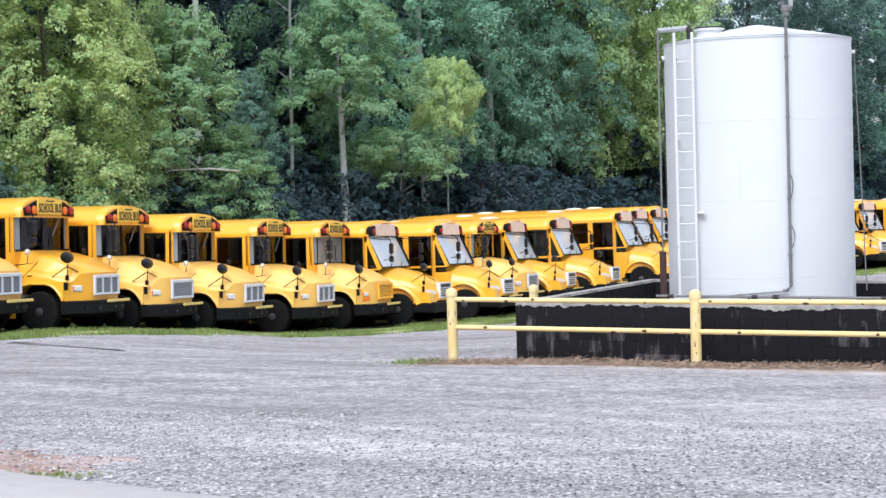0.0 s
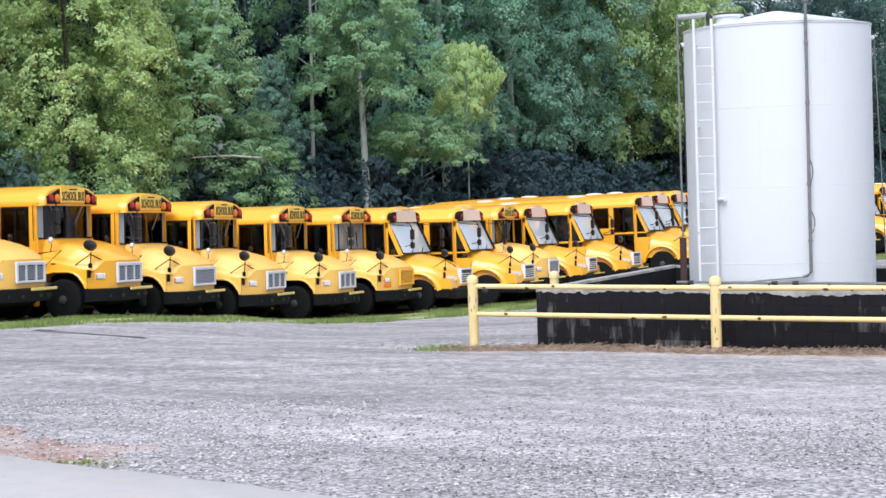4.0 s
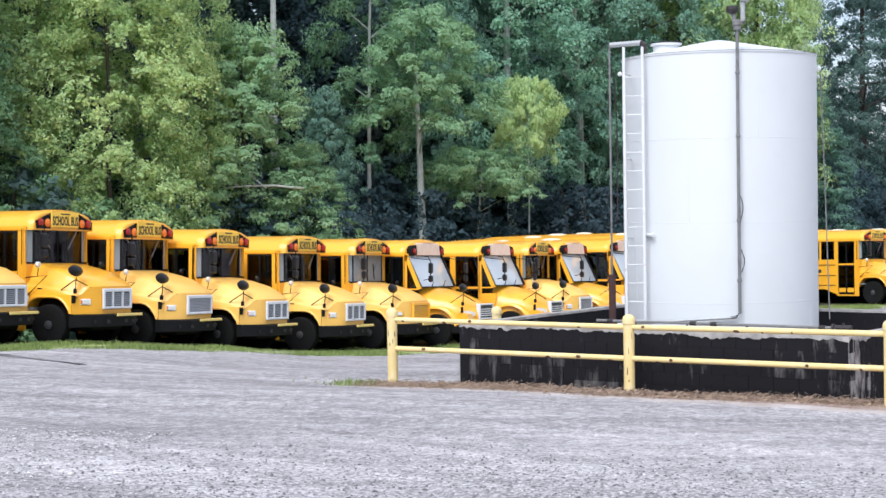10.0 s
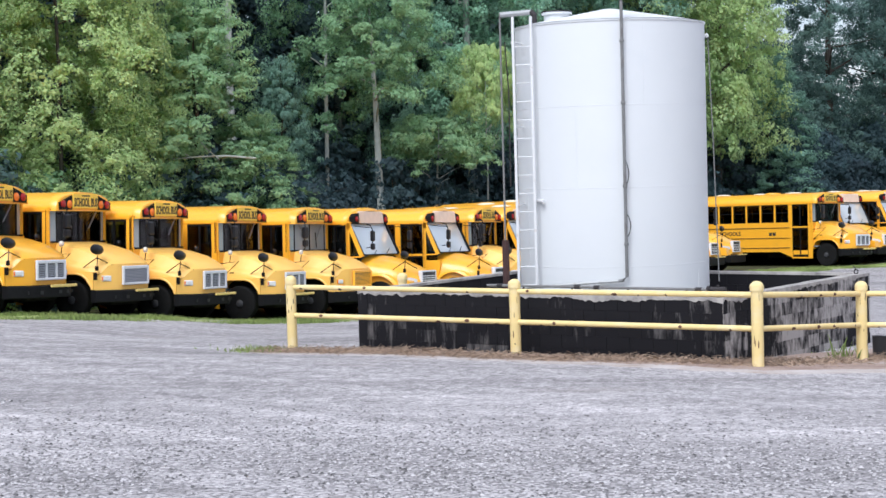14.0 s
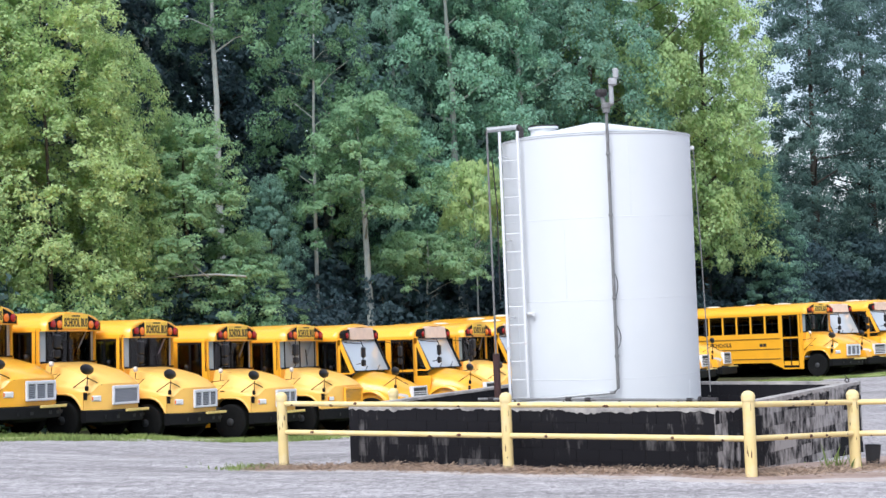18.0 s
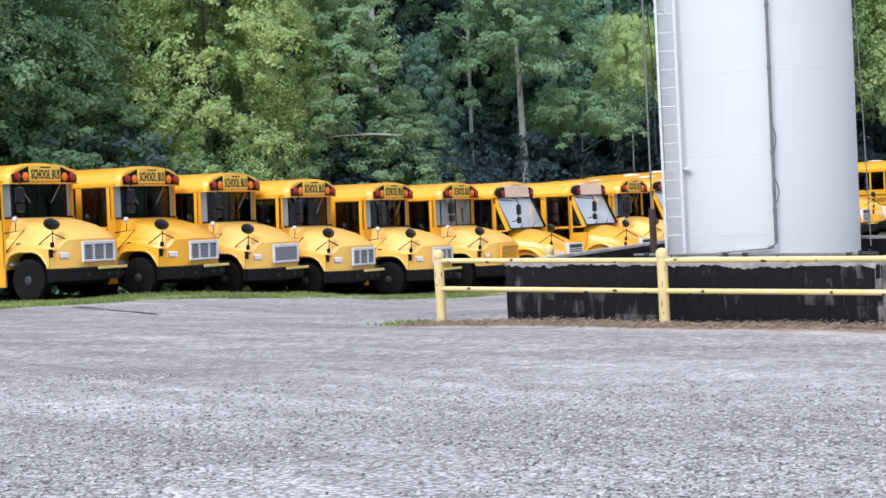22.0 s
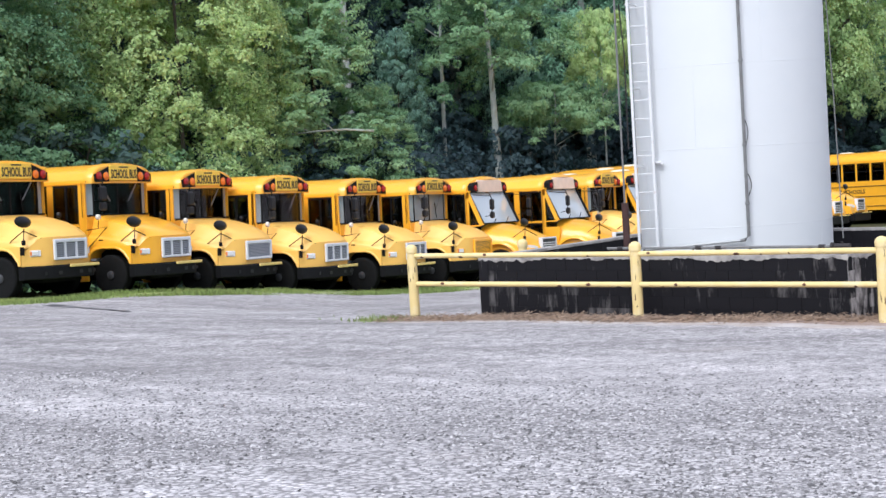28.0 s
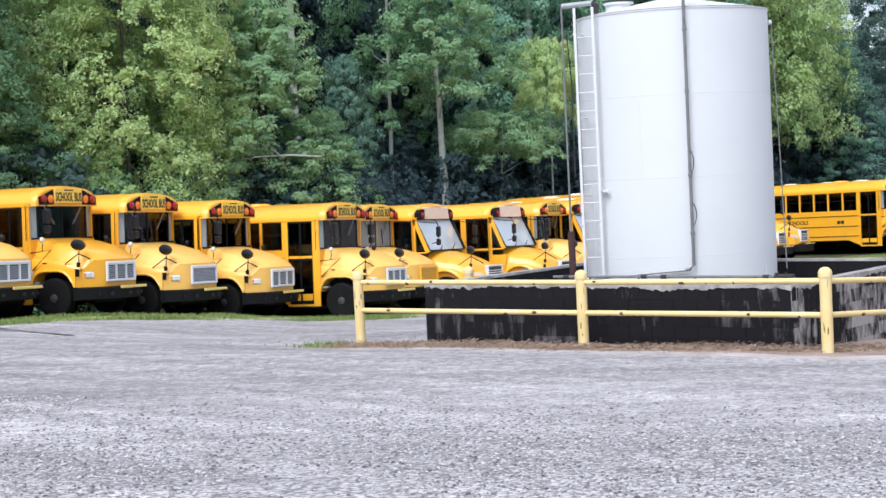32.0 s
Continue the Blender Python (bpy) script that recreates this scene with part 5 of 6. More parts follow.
for proto, s, p, sb, turn in ROW:
    m = bus_at(s, p, sb, turn)
    proto.scale = (BUS_SIZE,) * 3
    if proto.name in used:
        b = copy_thing(proto, m)
    else:
        used.add(proto.name)
        proto.matrix_basis = m @ Matrix.Diagonal((BUS_SIZE, BUS_SIZE, BUS_SIZE, 1))
        b = proto
    buses.append(b)
mover = buses[4]
tagged(mover, "older yellow school bus with faded hood pulling out of the row")

# ---- tank ----
TANK, TR, TZ0, TZ1 = Vector((-1.04, 29.72)), 1.62, -0.12, 5.285


def tank():
    t = thing("storage_tank", "tall white steel fuel storage tank with ladder inside a block wall", "storage tank", at=pose(TANK.x, TANK.y, -FALL * TANK.y))
    n = 64
    g = Geo()
    prof = [(TR + 0.05, TZ0), (TR + 0.05, TZ0 + 0.03), (TR, TZ0 + 0.04)]
    prof += [(TR, 0.5 * k) for k in range(1, 10)]
    prof += [(TR, TZ1 - 0.025), (TR + 0.012, TZ1 - 0.02), (TR + 0.015, TZ1), (TR - 0.02, TZ1 + 0.015)]
    part("shell", Geo().lathe(prof, "z", n), TANKWHITE, t, "", None, True)
    for z in (1.25, 2.55, 3.9):
        part("weld_ring", Geo().lathe([(TR - 0.002, z - 0.008), (TR + 0.003, z - 0.004), (TR + 0.003, z + 0.004), (TR - 0.002, z + 0.008)], "z", n), TANKWHITE, t)
    part("roof", Geo().lathe([(TR + 0.01, TZ1 + 0.015), (TR * 0.5, TZ1 + 0.17), (0.12, TZ1 + 0.3), (0.02, TZ1 + 0.31)], "z", n), TANKWHITE, t, "low cone roof", None, True)
    for k in range(9):
        a = k * 0.7 + 0.2
        z = [TZ0, 1.25, 2.55, 3.9][k % 4]
        seam = Geo().tube([((TR + 0.001) * math.cos(a), (TR + 0.001) * math.sin(a), z + 0.02), ((TR + 0.001) * math.cos(a), (TR + 0.001) * math.sin(a), z + 1.26)], 0.004, 5)
        part("weld_seam", seam, TANKWHITE, t)
    # manhole collar
    part("manhole", Geo().lathe([(0.22, TZ1 + 0.02), (0.22, TZ1 + 0.2), (0.26, TZ1 + 0.21), (0.26, TZ1 + 0.245), (0.1, TZ1 + 0.26), (0.01, TZ1 + 0.26)], "z", 24, (-0.86, -0.4, 0)), TANKWHITE, t, "white manhole collar with dark lid", None, True)
    part("manhole_lid", Geo().lathe([(0.265, TZ1 + 0.245), (0.265, TZ1 + 0.265), (0.05, TZ1 + 0.275)], "z", 24, (-0.86, -0.4, 0)), IRON, t)
    # ladder, square to the lot
    lx, ly = -1.38, -1.24
    rails = Geo()
    for sgn in (-1, 1):
        rails.box(lx + sgn * 0.15 - 0.022, lx + sgn * 0.15 + 0.022, ly - 0.03, ly + 0.03, 0.1, TZ1 + 0.13, 0.006)
    lad = part("ladder", rails, LADDERWHITE, t, "white steel ladder")
    zz = 0.35
    rung = Geo().tube([(lx - 0.15, ly, 0), (lx + 0.15, ly, 0)], 0.009, 6).mesh("rung", LADDERWHITE)
    while zz < TZ1 - 0.1:
        part("rung", rung, LADDERWHITE, lad, "", pose(0, 0, zz))
        zz += 0.305
    for z in (0.6, 2.3, 3.6, 5.0):
        for sgn in (-1,):
            x = lx + sgn * 0.15
            part("ladder_bracket", Geo().tube([(x, ly, z), (x + (0.08 if sgn < 0 else 0), -math.sqrt(max(0.01, TR * TR - min(TR, abs(x + (0.08 if sgn < 0 else 0))) ** 2)), z)], 0.014, 6), LADDERWHITE, lad)
    # front fill pipe
    a1 = math.atan2(-1.6, 0.27)
    c, s_ = math.cos(a1), math.sin(a1)
    r = TR + 0.09
    P = Vector((r * c, r * s_, 0))
    g = Geo().tube([P + Vector((-0.14, 0, 1.03)), P + Vector((-0.06, 0, 1.04)), P + Vector((0, 0, 1.1)), P + Vector((0, 0, 5.62))], 0.027, 10)
    part("fill_pipe", g, PIPEGREY, t, "dark weathered fill pipe", None, True)
    for z in (1.6, 2.55, 3.9, 4.9):
        cl = Geo().lathe([(0.034, z), (0.04, z + 0.02), (0.034, z + 0.05)], "z", 10, tuple(P))
        part("pipe_collar", cl, PIPEGREY, t)
    part("return_pipe", Geo().tube([P + Vector((-1.95, 0.0, 0.93)), P + Vector((-0.13, 0, 1.03))], 0.024, 8), GALV, t, "pale galvanised pipe run", None, True)
    for z, bulge in ((1.75, 0.05), (2.6, 0.035)):
        part("slack_cable", Geo().tube([P + Vector((0.03 + bulge * math.sin(math.pi * k / 6), -0.01, z + 0.36 * k / 6)) for k in range(7)], 0.008, 5), IRON, t)
    part("pipe_head", Geo().lathe([(0.06, 5.6), (0.06, 5.66), (0.075, 5.68), (0.075, 5.74), (0.05, 5.76)], "z", 12, tuple(P)).tube([P + Vector((-0.03, 0, 5.7)), P + Vector((-0.06, 0.02, 5.9))], 0.035, 8).tube([P + Vector((0.0, 0, 5.72)), P + Vector((0.12, 0.02, 5.74))], 0.03, 8), PIPEGREY, t)
    part("flame_arrester", Geo().lathe([(0.05, 5.86), (0.09, 5.88), (0.1, 5.93), (0.09, 5.98), (0.03, 5.99)], "z", 12, (P.x - 0.07, P.y + 0.02, 0)), IRON, t, "dark vent fitting")
    part("vent_elbow", Geo().tube([P + Vector((0.09, 0.03, 5.74)), P + Vector((0.09, 0.03, 6.06))], 0.04, 8).box(P.x + 0.05, P.x + 0.19, P.y - 0.04, P.y + 0.1, 6.04, 6.16, 0.02).box(P.x + 0.13, P.x + 0.22, P.y - 0.05, P.y + 0.11, 6.14, 6.32, 0.025), GALV, t, "pale metal vent elbow")
    # overflow pipe at the ladder side: over the rim and down
    L = Vector((-1.78, -0.8, 0))
    g = Geo().tube([(-1.22, -0.75, TZ1 + 0.02), (-1.22, -0.75, TZ1 + 0.2), (-1.27, -0.75, TZ1 + 0.24), (L.x, L.y - 0.1, TZ1 + 0.2)], 0.045, 8)
    part("overflow_arm", g, GALV, t, "grey overflow pipe")
    part("overflow_elbow", Geo().tube([(-1.22, -0.75, TZ1 + 0.02), (-1.22, -0.75, TZ1 + 0.2), (-1.28, -0.75, TZ1 + 0.25)], 0.055, 8), IRON, t)
    part("downpipe", Geo().tube([(L.x, L.y - 0.1, TZ1 + 0.18), (L.x, L.y - 0.1, 1.7)], 0.017, 8), PIPEGREY, t)
    part("standpipe", Geo().tube([(L.x, L.y - 0.1, 1.7), (L.x, L.y - 0.1, -0.1)], 0.06, 10), RUST, t, "rusty red standpipe")
    part("hose_line", Geo().tube([(L.x + 0.06, L.y, TZ1 - 0.25), (L.x + 0.1, L.y + 0.1, 4.2), (L.x + 0.1, L.y + 0.02, 2.6)], 0.012, 6), IRON, t)
    # lifting lugs and guy lines
    for sgn in (-1, 1):
        lug = Geo().lathe([(0.02, -0.012), (0.04, 0), (0.02, 0.012)], "y", 12, (sgn * (TR + 0.03), -0.1, TZ1 - 0.22))
        part("lifting_lug", lug, LADDERWHITE, t)
    part("ground_rod", Geo().tube([(TR + 0.05, -0.1, TZ1 - 0.25), (TR + 0.11, -0.15, 3.2), (TR + 0.16, -0.3, 0.9)], 0.011, 6), PIPEGREY, t, "thin dark cable down the shell")
    part("guide_bracket", Geo().tube([(-1.22, -1.1, 2.35), (-1.08, -1.32, 2.35)], 0.03, 8), LADDERWHITE, t)
    return t


tank()

# ---- block wall round the tank ----
FL, FR = Vector((-5.38, 28.75)), Vector((0.75, 25.69))
BR = Vector((3.35, 30.7))
BL = FL + (BR - FR)
TOPS = {"FL": -0.425, "FR": -0.42, "BR": -0.42, "BL": -0.42}


def block_wall(name, a, b, za, zb, n_courses, thick, label, face=None):
    """A low wall of concrete blocks from a to b, with a core, separate blocks and a pale cap."""
    d = (b - a)
    L = d.length
    d = d / L
    nrm = Vector((d.y, -d.x))
    m = Matrix(((d.x, -nrm.x, 0, a.x), (d.y, -nrm.y, 0, a.y), (0, 0, 1, 0), (0, 0, 0, 1)))
    w = tagged(new(name), label, "wall", "", "structure")
    w.matrix_basis = m
    slope = (zb - za) / L
    part("core", Geo().loft([[(x, y, z) for y, z in ((0.012, -2.2), (0.012, za + slope * x - 0.03), (thick - 0.012, za + slope * x - 0.03), (thick - 0.012, -2.2))] for x in (0, L)], close=True), BLOCK, w)
    cap = []
    for k in range(int(L / 0.05) + 1):
        u = min(L, k * 0.05)
        wash = 0.05 + 0.03 * noise.noise((u * 9, 7, L)) + 0.03 * noise.noise((u * 23, 4, L)) + 0.12 * max(0.0, noise.noise((u * 1.1, 3, za + L)) + 0.1) * (0.6 + 0.8 * noise.noise((u * 4, 1, L)))
        cap.append([(u, y, z + slope * u) for y, z in ((-0.007, za - wash), (-0.003, za - 0.006 + 0.008 * noise.noise((u * 1.3, 2, 0))), (thick + 0.003, za - 0.006 + 0.008 * noise.noise((u * 1.3, 5, 0))), (thick + 0.007, za - 0.05))])
    part("cap", Geo().loft(cap, close=True), CAP, w, "pale weathered cap washed down over the blocks")
    face = face or BLOCK
    if face:
        rnd = random.Random(len(name) * 7 + int(L * 10))
        shapes = {}
        for k in range(n_courses):
            top = za - 0.04 - 0.203 * k
            x = 0.0 if k % 2 else -0.2
            while x < L - 0.02:
                x0, x1 = max(0.0, x), min(L, x + 0.4)
                x += 0.405
                ln = round(x1 - x0, 2)
                if ln < 0.06:
                    continue
                for y, f in ((0.0, 0.0), (thick - 0.02, 0.0)):
                    key = (ln, k > 1)
                    if key not in shapes:
                        shapes[key] = Geo().box(0.0, ln, 0, 0.02, -0.2015, 0.0, 0.0025).mesh("block", BLOCKLOW if k > 1 and face is BLOCK else face)
                    o = new("block", shapes[key])
                    o.parent = w
                    o.matrix_basis = Matrix.Translation((x0, y + rnd.uniform(-0.002, 0.0025), top + slope * (x0 + ln / 2)))
    return w


block_wall("wall_front", FL, FR, TOPS["FL"], TOPS["FR"], 8, 0.2, "low concrete block wall stained with black mould")
block_wall("wall_side", FR, BR, TOPS["FR"], TOPS["BR"], 9, 0.2, "streaked grey concrete block wall with pale cap", BLOCKPALE)
block_wall("wall_back", BR, BL, TOPS["BR"], TOPS["BL"], 8, 0.2, "mould-darkened block wall behind the tank")
block_wall("wall_far_side", BL, FL, TOPS["BL"], TOPS["FL"], 8, 0.2, "mould-darkened block wall beside the tank")
mid = (FL + FR + BR + BL) / 4
slab = Geo().prism([tuple(mid + (q - mid) * 0.96) for q in (FL, FR, BR, BL)], "z", -1.75, -1.44)
tagged(new("tank_slab", slab.mesh("tank_slab", CONCRETE)), "concrete slab under the tank", "", "", "structure")

# pipe laid along the wall top with its valves
pl = thing("wall_pipe", "grey steel pipe with black valves lying on the wall", "pipe")
d = (FR - FL).normalized()
back = Vector((-d.y, d.x))


def on_wall(t, z=0.05, off=0.1):
    q = FL + d * t + back * off
    return Vector((q.x, q.y, TOPS["FL"] + (TOPS["FR"] - TOPS["FL"]) * t / 6.85 + z))


part("pipe", Geo().tube([on_wall(2.6, 0.11), on_wall(6.75, 0.11)], 0.022, 10), PIPEGREY, pl, "", None, True)
for t in (2.8, 4.25, 4.6, 6.35):
    part("coupling", Geo().tube([on_wall(t, 0.11), on_wall(t + 0.1, 0.11)], 0.033, 10), IRON, pl)
part("valve", Geo().tube([on_wall(6.6, 0.115), on_wall(6.85, 0.115)], 0.04, 10).tube([on_wall(6.72, -0.01), on_wall(6.72, 0.18)], 0.02, 8), IRON, pl, "black valve")
part("valve_flange", Geo().tube([on_wall(6.55, 0.115), on_wall(6.59, 0.115)], 0.055, 12), IRON, pl)
for t in (3.3, 5.2, 6.2):
    part("pipe_rest", Geo().tube([on_wall(t, -0.02), on_wall(t, 0.1)], 0.018, 6), IRON, pl)
part("bolt_stub", Geo().tube([on_wall(4.2, -0.02), on_wall(4.2, 0.09)], 0.015, 6), IRON, pl)
hk = thing("wall_hook", "small dark iron hook on the wall's corner", "hook", at=pose(BR.x - 0.25, BR.y - 0.25, TOPS["BR"]))
part("loop", Geo().tube([(0.035 * math.cos(t), 0, 0.035 + 0.035 * math.sin(t)) for t in [k * 0.5 for k in range(13)]], 0.012, 6), IRON, hk)
part("prong", Geo().tube([(0, 0, 0.06), (-0.03, 0, 0.12), (-0.06, 0, 0.14)], 0.009, 6), IRON, hk)

# ---- fence ----


def post(x, y, high=0.0, label="thick cream-yellow steel pipe post with domed cap"):
    p = thing("fence_post", label, "post", "fence posts round the tank", pose(x, y, flat_lift(x, y) + high))
    r = 0.085
    part("shaft", Geo().lathe([(r, -0.45), (r, 1.0), (r + 0.002, 1.0)], "z", 20), POSTCREAM, p, "", None, True)
    part("cap", Geo().lathe([(r + 0.012, 0.985), (r + 0.014, 1.05), (r + 0.002, 1.085), (0.055, 1.115), (0.02, 1.125)], "z", 20), POSTCREAM, p, "domed cap", None, True)
    rnd = random.Random(int(x * 100))
    for k in range(5):
        a = rnd.uniform(3.6, 6.0)
        z = rnd.uniform(0.02, 0.9)
        w, h = rnd.uniform(0.03, 0.1), rnd.uniform(0.03, 0.16)
        stain = Geo().loft([[((r + 0.0015) * math.cos(a + w * t), (r + 0.0015) * math.sin(a + w * t), z + q * (1 - 0.4 * abs(t))) for t in (-1, -0.5, 0, 0.5, 1)] for q in (0, h)])
        part("rust_patch", stain, POSTRUST, p)
    return p


def flat_lift(x, y):
    return yard_fall(x, y) - FALL * y


def rail(a, b, za, zb, r=0.042):
    g = Geo().tube([(a.x, a.y, za), (b.x, b.y, zb)], r, 12)
    o = tagged(new("fence_rail", g.mesh("fence_rail", POSTCREAM, True)), "cream-yellow pipe rail with chipped rusty paint", "fence rail", "fence rails round the tank")
    rnd = random.Random(int(a.x * 37 + za * 11))
    dv = Vector((b.x - a.x, b.y - a.y, zb - za))
    u = dv.normalized()
    side = Vector((u.y, -u.x, 0))
    for k in range(5):
        t = rnd.uniform(0.05, 0.95)
        q = Vector((a.x, a.y, za)) + dv * t
        L, a0, wd = rnd.uniform(0.012, 0.06), rnd.uniform(-1.4, 0.4), rnd.uniform(0.25, 0.7)
        ring = [(a0 + wd * j, 1 - 0.5 * abs(j)) for j in (-1, -0.5, 0, 0.5, 1)]
        part("rust_patch", Geo().loft([[q + u * e * L * k2 + (r + 0.0015) * (math.cos(an) * side + math.sin(an) * Vector((0, 0, 1))) for an, k2 in ring] for e in (-1, 1)]), POSTRUST, o)
    return o


FENCE = [(PA, 0.01), (PB, 0.03), (PC, 0.09), (PD, 0.04), (PE, 0.02)]
for q, up in FENCE:
    post(q.x, q.y, up)
for (a, ua), (b, ub) in zip(FENCE, FENCE[1:]):
    for h in (0.93, 0.45):
        rail(a, b, flat_lift(a.x, a.y) + h + ua, flat_lift(b.x, b.y) + h + ub)
post(-5.1, 31.6, 0.0, "weathered cream post behind the wall")
pot = thing("plastic_drum", "small black plastic tub standing by the fence post", "tub", at=pose(3.22, 27.9, flat_lift(3.22, 27.9) + 0.12, 0, 3, 20))
part("tub", Geo().lathe([(0.1, -0.2), (0.125, 0.14), (0.135, 0.15), (0.115, 0.14), (0.09, -0.15)], "z", 18), PLASTIC, pot, "", None, True)

for ob in [o for o in scene.objects if o.parent is None and o.name.startswith(("storage_tank", "wall_", "tank_slab", "fence_post", "fence_rail", "plastic_drum"))]:
    ob.matrix_basis = YARD @ ob.matrix_basis

# ---- trees ----


def make_crown(name, seed, H, R, n_pads, leaves, material, shape, leaf, pad, flat, droop, rough):
    """A crown of leafy pads: each bough ends in a drooping pad of twig clusters, lit on top and open to dark hollows below."""
    rng = np.random.default_rng(seed)
    P, N = [], []
    a = rng.random() * 6.283
    for k in range(n_pads):
        t = (k + rng.random()) / n_pads
        a += 2.4 + rng.uniform(-0.5, 0.5)
        r = R * shape(t) * (rng.uniform(0.75, 1.06) if k % 4 else rng.uniform(0.3, 0.7))
        out = np.array([math.cos(a), math.sin(a), 0.0])
        side = np.array([-out[1], out[0], 0.0])
        size = rng.uniform(*pad)
        c = out * r + np.array([0, 0, t * H + 0.3 * size])
        twigs = int(rng.integers(6, 11))
        for j in range(twigs):
            f, g = rng.uniform(-1, 1), rng.uniform(-0.9, 0.9)
            w = size * rng.uniform(0.3, 0.55)
            fall = droop * size * (max(0.0, f + 0.3) ** 2 + 0.5 * g * g)
            q = c + out * f * size + side * g * size * 0.85 + np.array([0, 0, rng.uniform(-0.25, 0.25) * size - fall])
            m = max(4, int(leaves / twigs * rng.uniform(0.6, 1.4)))
            d = rng.normal(size=(m, 3))
            d /= np.linalg.norm(d, axis=1)[:, None]
            d[:, 2] = np.where(rng.random(m) < 0.45, np.abs(d[:, 2]), d[:, 2])
            rad = rng.uniform(0.2, 1.0, m) ** 0.5
            P.append(q + d * np.array([w, w, w * flat]) * rad[:, None])
            N.append(d * 0.8 + out * 0.5 + np.array([0, 0, 0.4]) + rng.normal(size=(m, 3)) * rough)
    P, N = np.concatenate(P), np.concatenate(N)
    N /= np.linalg.norm(N, axis=1)[:, None]
    m = len(P)
    U = np.cross(N, rng.normal(size=(m, 3)))
    U /= np.linalg.norm(U, axis=1)[:, None] + 1e-9
    V = np.cross(N, U)
    sz = leaf * rng.uniform(0.6, 1.35, m)[:, None]
    v = np.stack([P - U * sz * 0.9, P + U * sz * 0.35 - V * sz * 0.6, P + U * sz * 0.6 + V * sz * 0.55 - N * sz * 0.2], 1).reshape(-1, 3)
    me = bpy.data.meshes.new(name)
    me.vertices.add(3 * m)
    me.vertices.foreach_set("co", v.astype(np.float32).ravel())
    me.loops.add(3 * m)
    me.loops.foreach_set("vertex_index", np.arange(3 * m, dtype=np.int32))
    me.polygons.add(m)
    me.polygons.foreach_set("loop_start", np.arange(0, 3 * m, 3, dtype=np.int32))
    me.polygons.foreach_set("loop_total", np.full(m, 3, dtype=np.int32))
    me.update(calc_edges=True)
    me.materials.append(material)
    return me


def trunk_mesh(name, H, r, seed, material, limbs=7, limb_len=3.0, z_from=0.35):
    rng = random.Random(seed)
    g = Geo()
    pts, rs = [], []
    lean = (rng.uniform(-0.5, 0.5), rng.uniform(-0.5, 0.5))
    for k in range(9):
        t = k / 8
        pts.append((lean[0] * t * t + rng.uniform(-0.06, 0.06), lean[1] * t * t + rng.uniform(-0.06, 0.06), H * t))
        rs.append(r * (1.35 if k == 0 else 1.0) * (1 - 0.8 * t))
    g.tube(pts, rs, 9)
    for k in range(limbs):
        t = z_from + (0.92 - z_from) * (k + rng.random()) / limbs
        i = min(7, int(t * 8))
        p = Vector(pts[i]).lerp(Vector(pts[i + 1]), t * 8 - i)
        a, L = rng.uniform(0, 6.28), limb_len * (1.15 - 0.6 * t) * rng.uniform(0.7, 1.2)
        e = p + Vector((math.cos(a) * L, math.sin(a) * L, L * rng.uniform(0.15, 0.6)))
        mid = p.lerp(e, 0.5) + Vector((0, 0, rng.uniform(-0.1, 0.3)))
        rr = r * (1 - 0.8 * t) * 0.45
        g.tube([p, mid, e], [rr, rr * 0.6, rr * 0.2], 6)
    return g.mesh(name, material, True)


def oval(t):
    return 0.35 + 0.65 * math.sin(math.pi * min(1, 0.12 + t * 0.86)) ** 0.8


def tapered(t):
    return 0.25 + 0.8 * (1 - t) ** 0.7


def plume(t):
    return 0.3 + 0.75 * math.sin(math.pi * min(1, 0.3 + t * 0.62)) ** 0.7 + 0.16 * math.sin(t * 17)


def dome(t):
    return 0.4 + 0.75 * math.sqrt(max(0.0, 1 - t * t))


def bushy(t):
    return 0.5 + 0.5 * math.cos(t * 1.4)


CROWNS = {}
TRUNKS = {}


def hash_of(word):
    return sum(ord(c) * (i + 3) for i, c in enumerate(word))


KINDS = {  # crown: height, radius, pads, leaves a pad, outline, leaf, pad size, flatness, droop, roughness
    "broad": (11.0, 4.2, 120, 560, oval, 0.094, (0.7, 1.5), 0.8, 0.55, 0.3),
    "tall": (15.0, 3.7, 150, 520, oval, 0.085, (0.65, 1.35), 0.85, 0.55, 0.3),
    "open": (13.0, 3.6, 62, 480, oval, 0.092, (0.6, 1.3), 0.8, 0.7, 0.3),
    "spreading": (5.2, 2.7, 52, 560, dome, 0.085, (0.6, 1.1), 0.75, 0.4, 0.3),
    "tiered": (2.3, 3.0, 36, 620, bushy, 0.088, (0.7, 1.35), 0.5, 0.35, 0.28),
    "layered": (10.5, 3.6, 84, 680, tapered, 0.085, (0.6, 1.3), 0.55, 0.9, 0.28),
    "feathery": (17.5, 3.3, 270, 330, plume, 0.082, (0.5, 1.05), 1.0, 0.9, 0.45),
    "under": (4.2, 3.0, 38, 400, bushy, 0.095, (0.5, 1.2), 0.8, 0.5, 0.3),
    "bare": (6.0, 2.4, 30, 460, oval, 0.092, (0.6, 1.2), 0.8, 0.6, 0.3),
}


def crown(kind, variant, material, far=0):
    """far: 0 for the wood's edge, 1 and 2 for the ranks behind it, with larger and fewer leaves."""
    key = (kind, variant, material.name, far)
    if key not in CROWNS:
        h, r, pads, leaves, sh, lf, pad, flat, droop, rough = KINDS[kind]
        CROWNS[key] = make_crown("crown", hash_of(kind) + variant * 13, h, r, pads, leaves * (1, 0.34, 0.12)[far], material, sh, lf * (1, 1.4, 2.2)[far], pad, flat, droop, rough)
    return CROWNS[key]


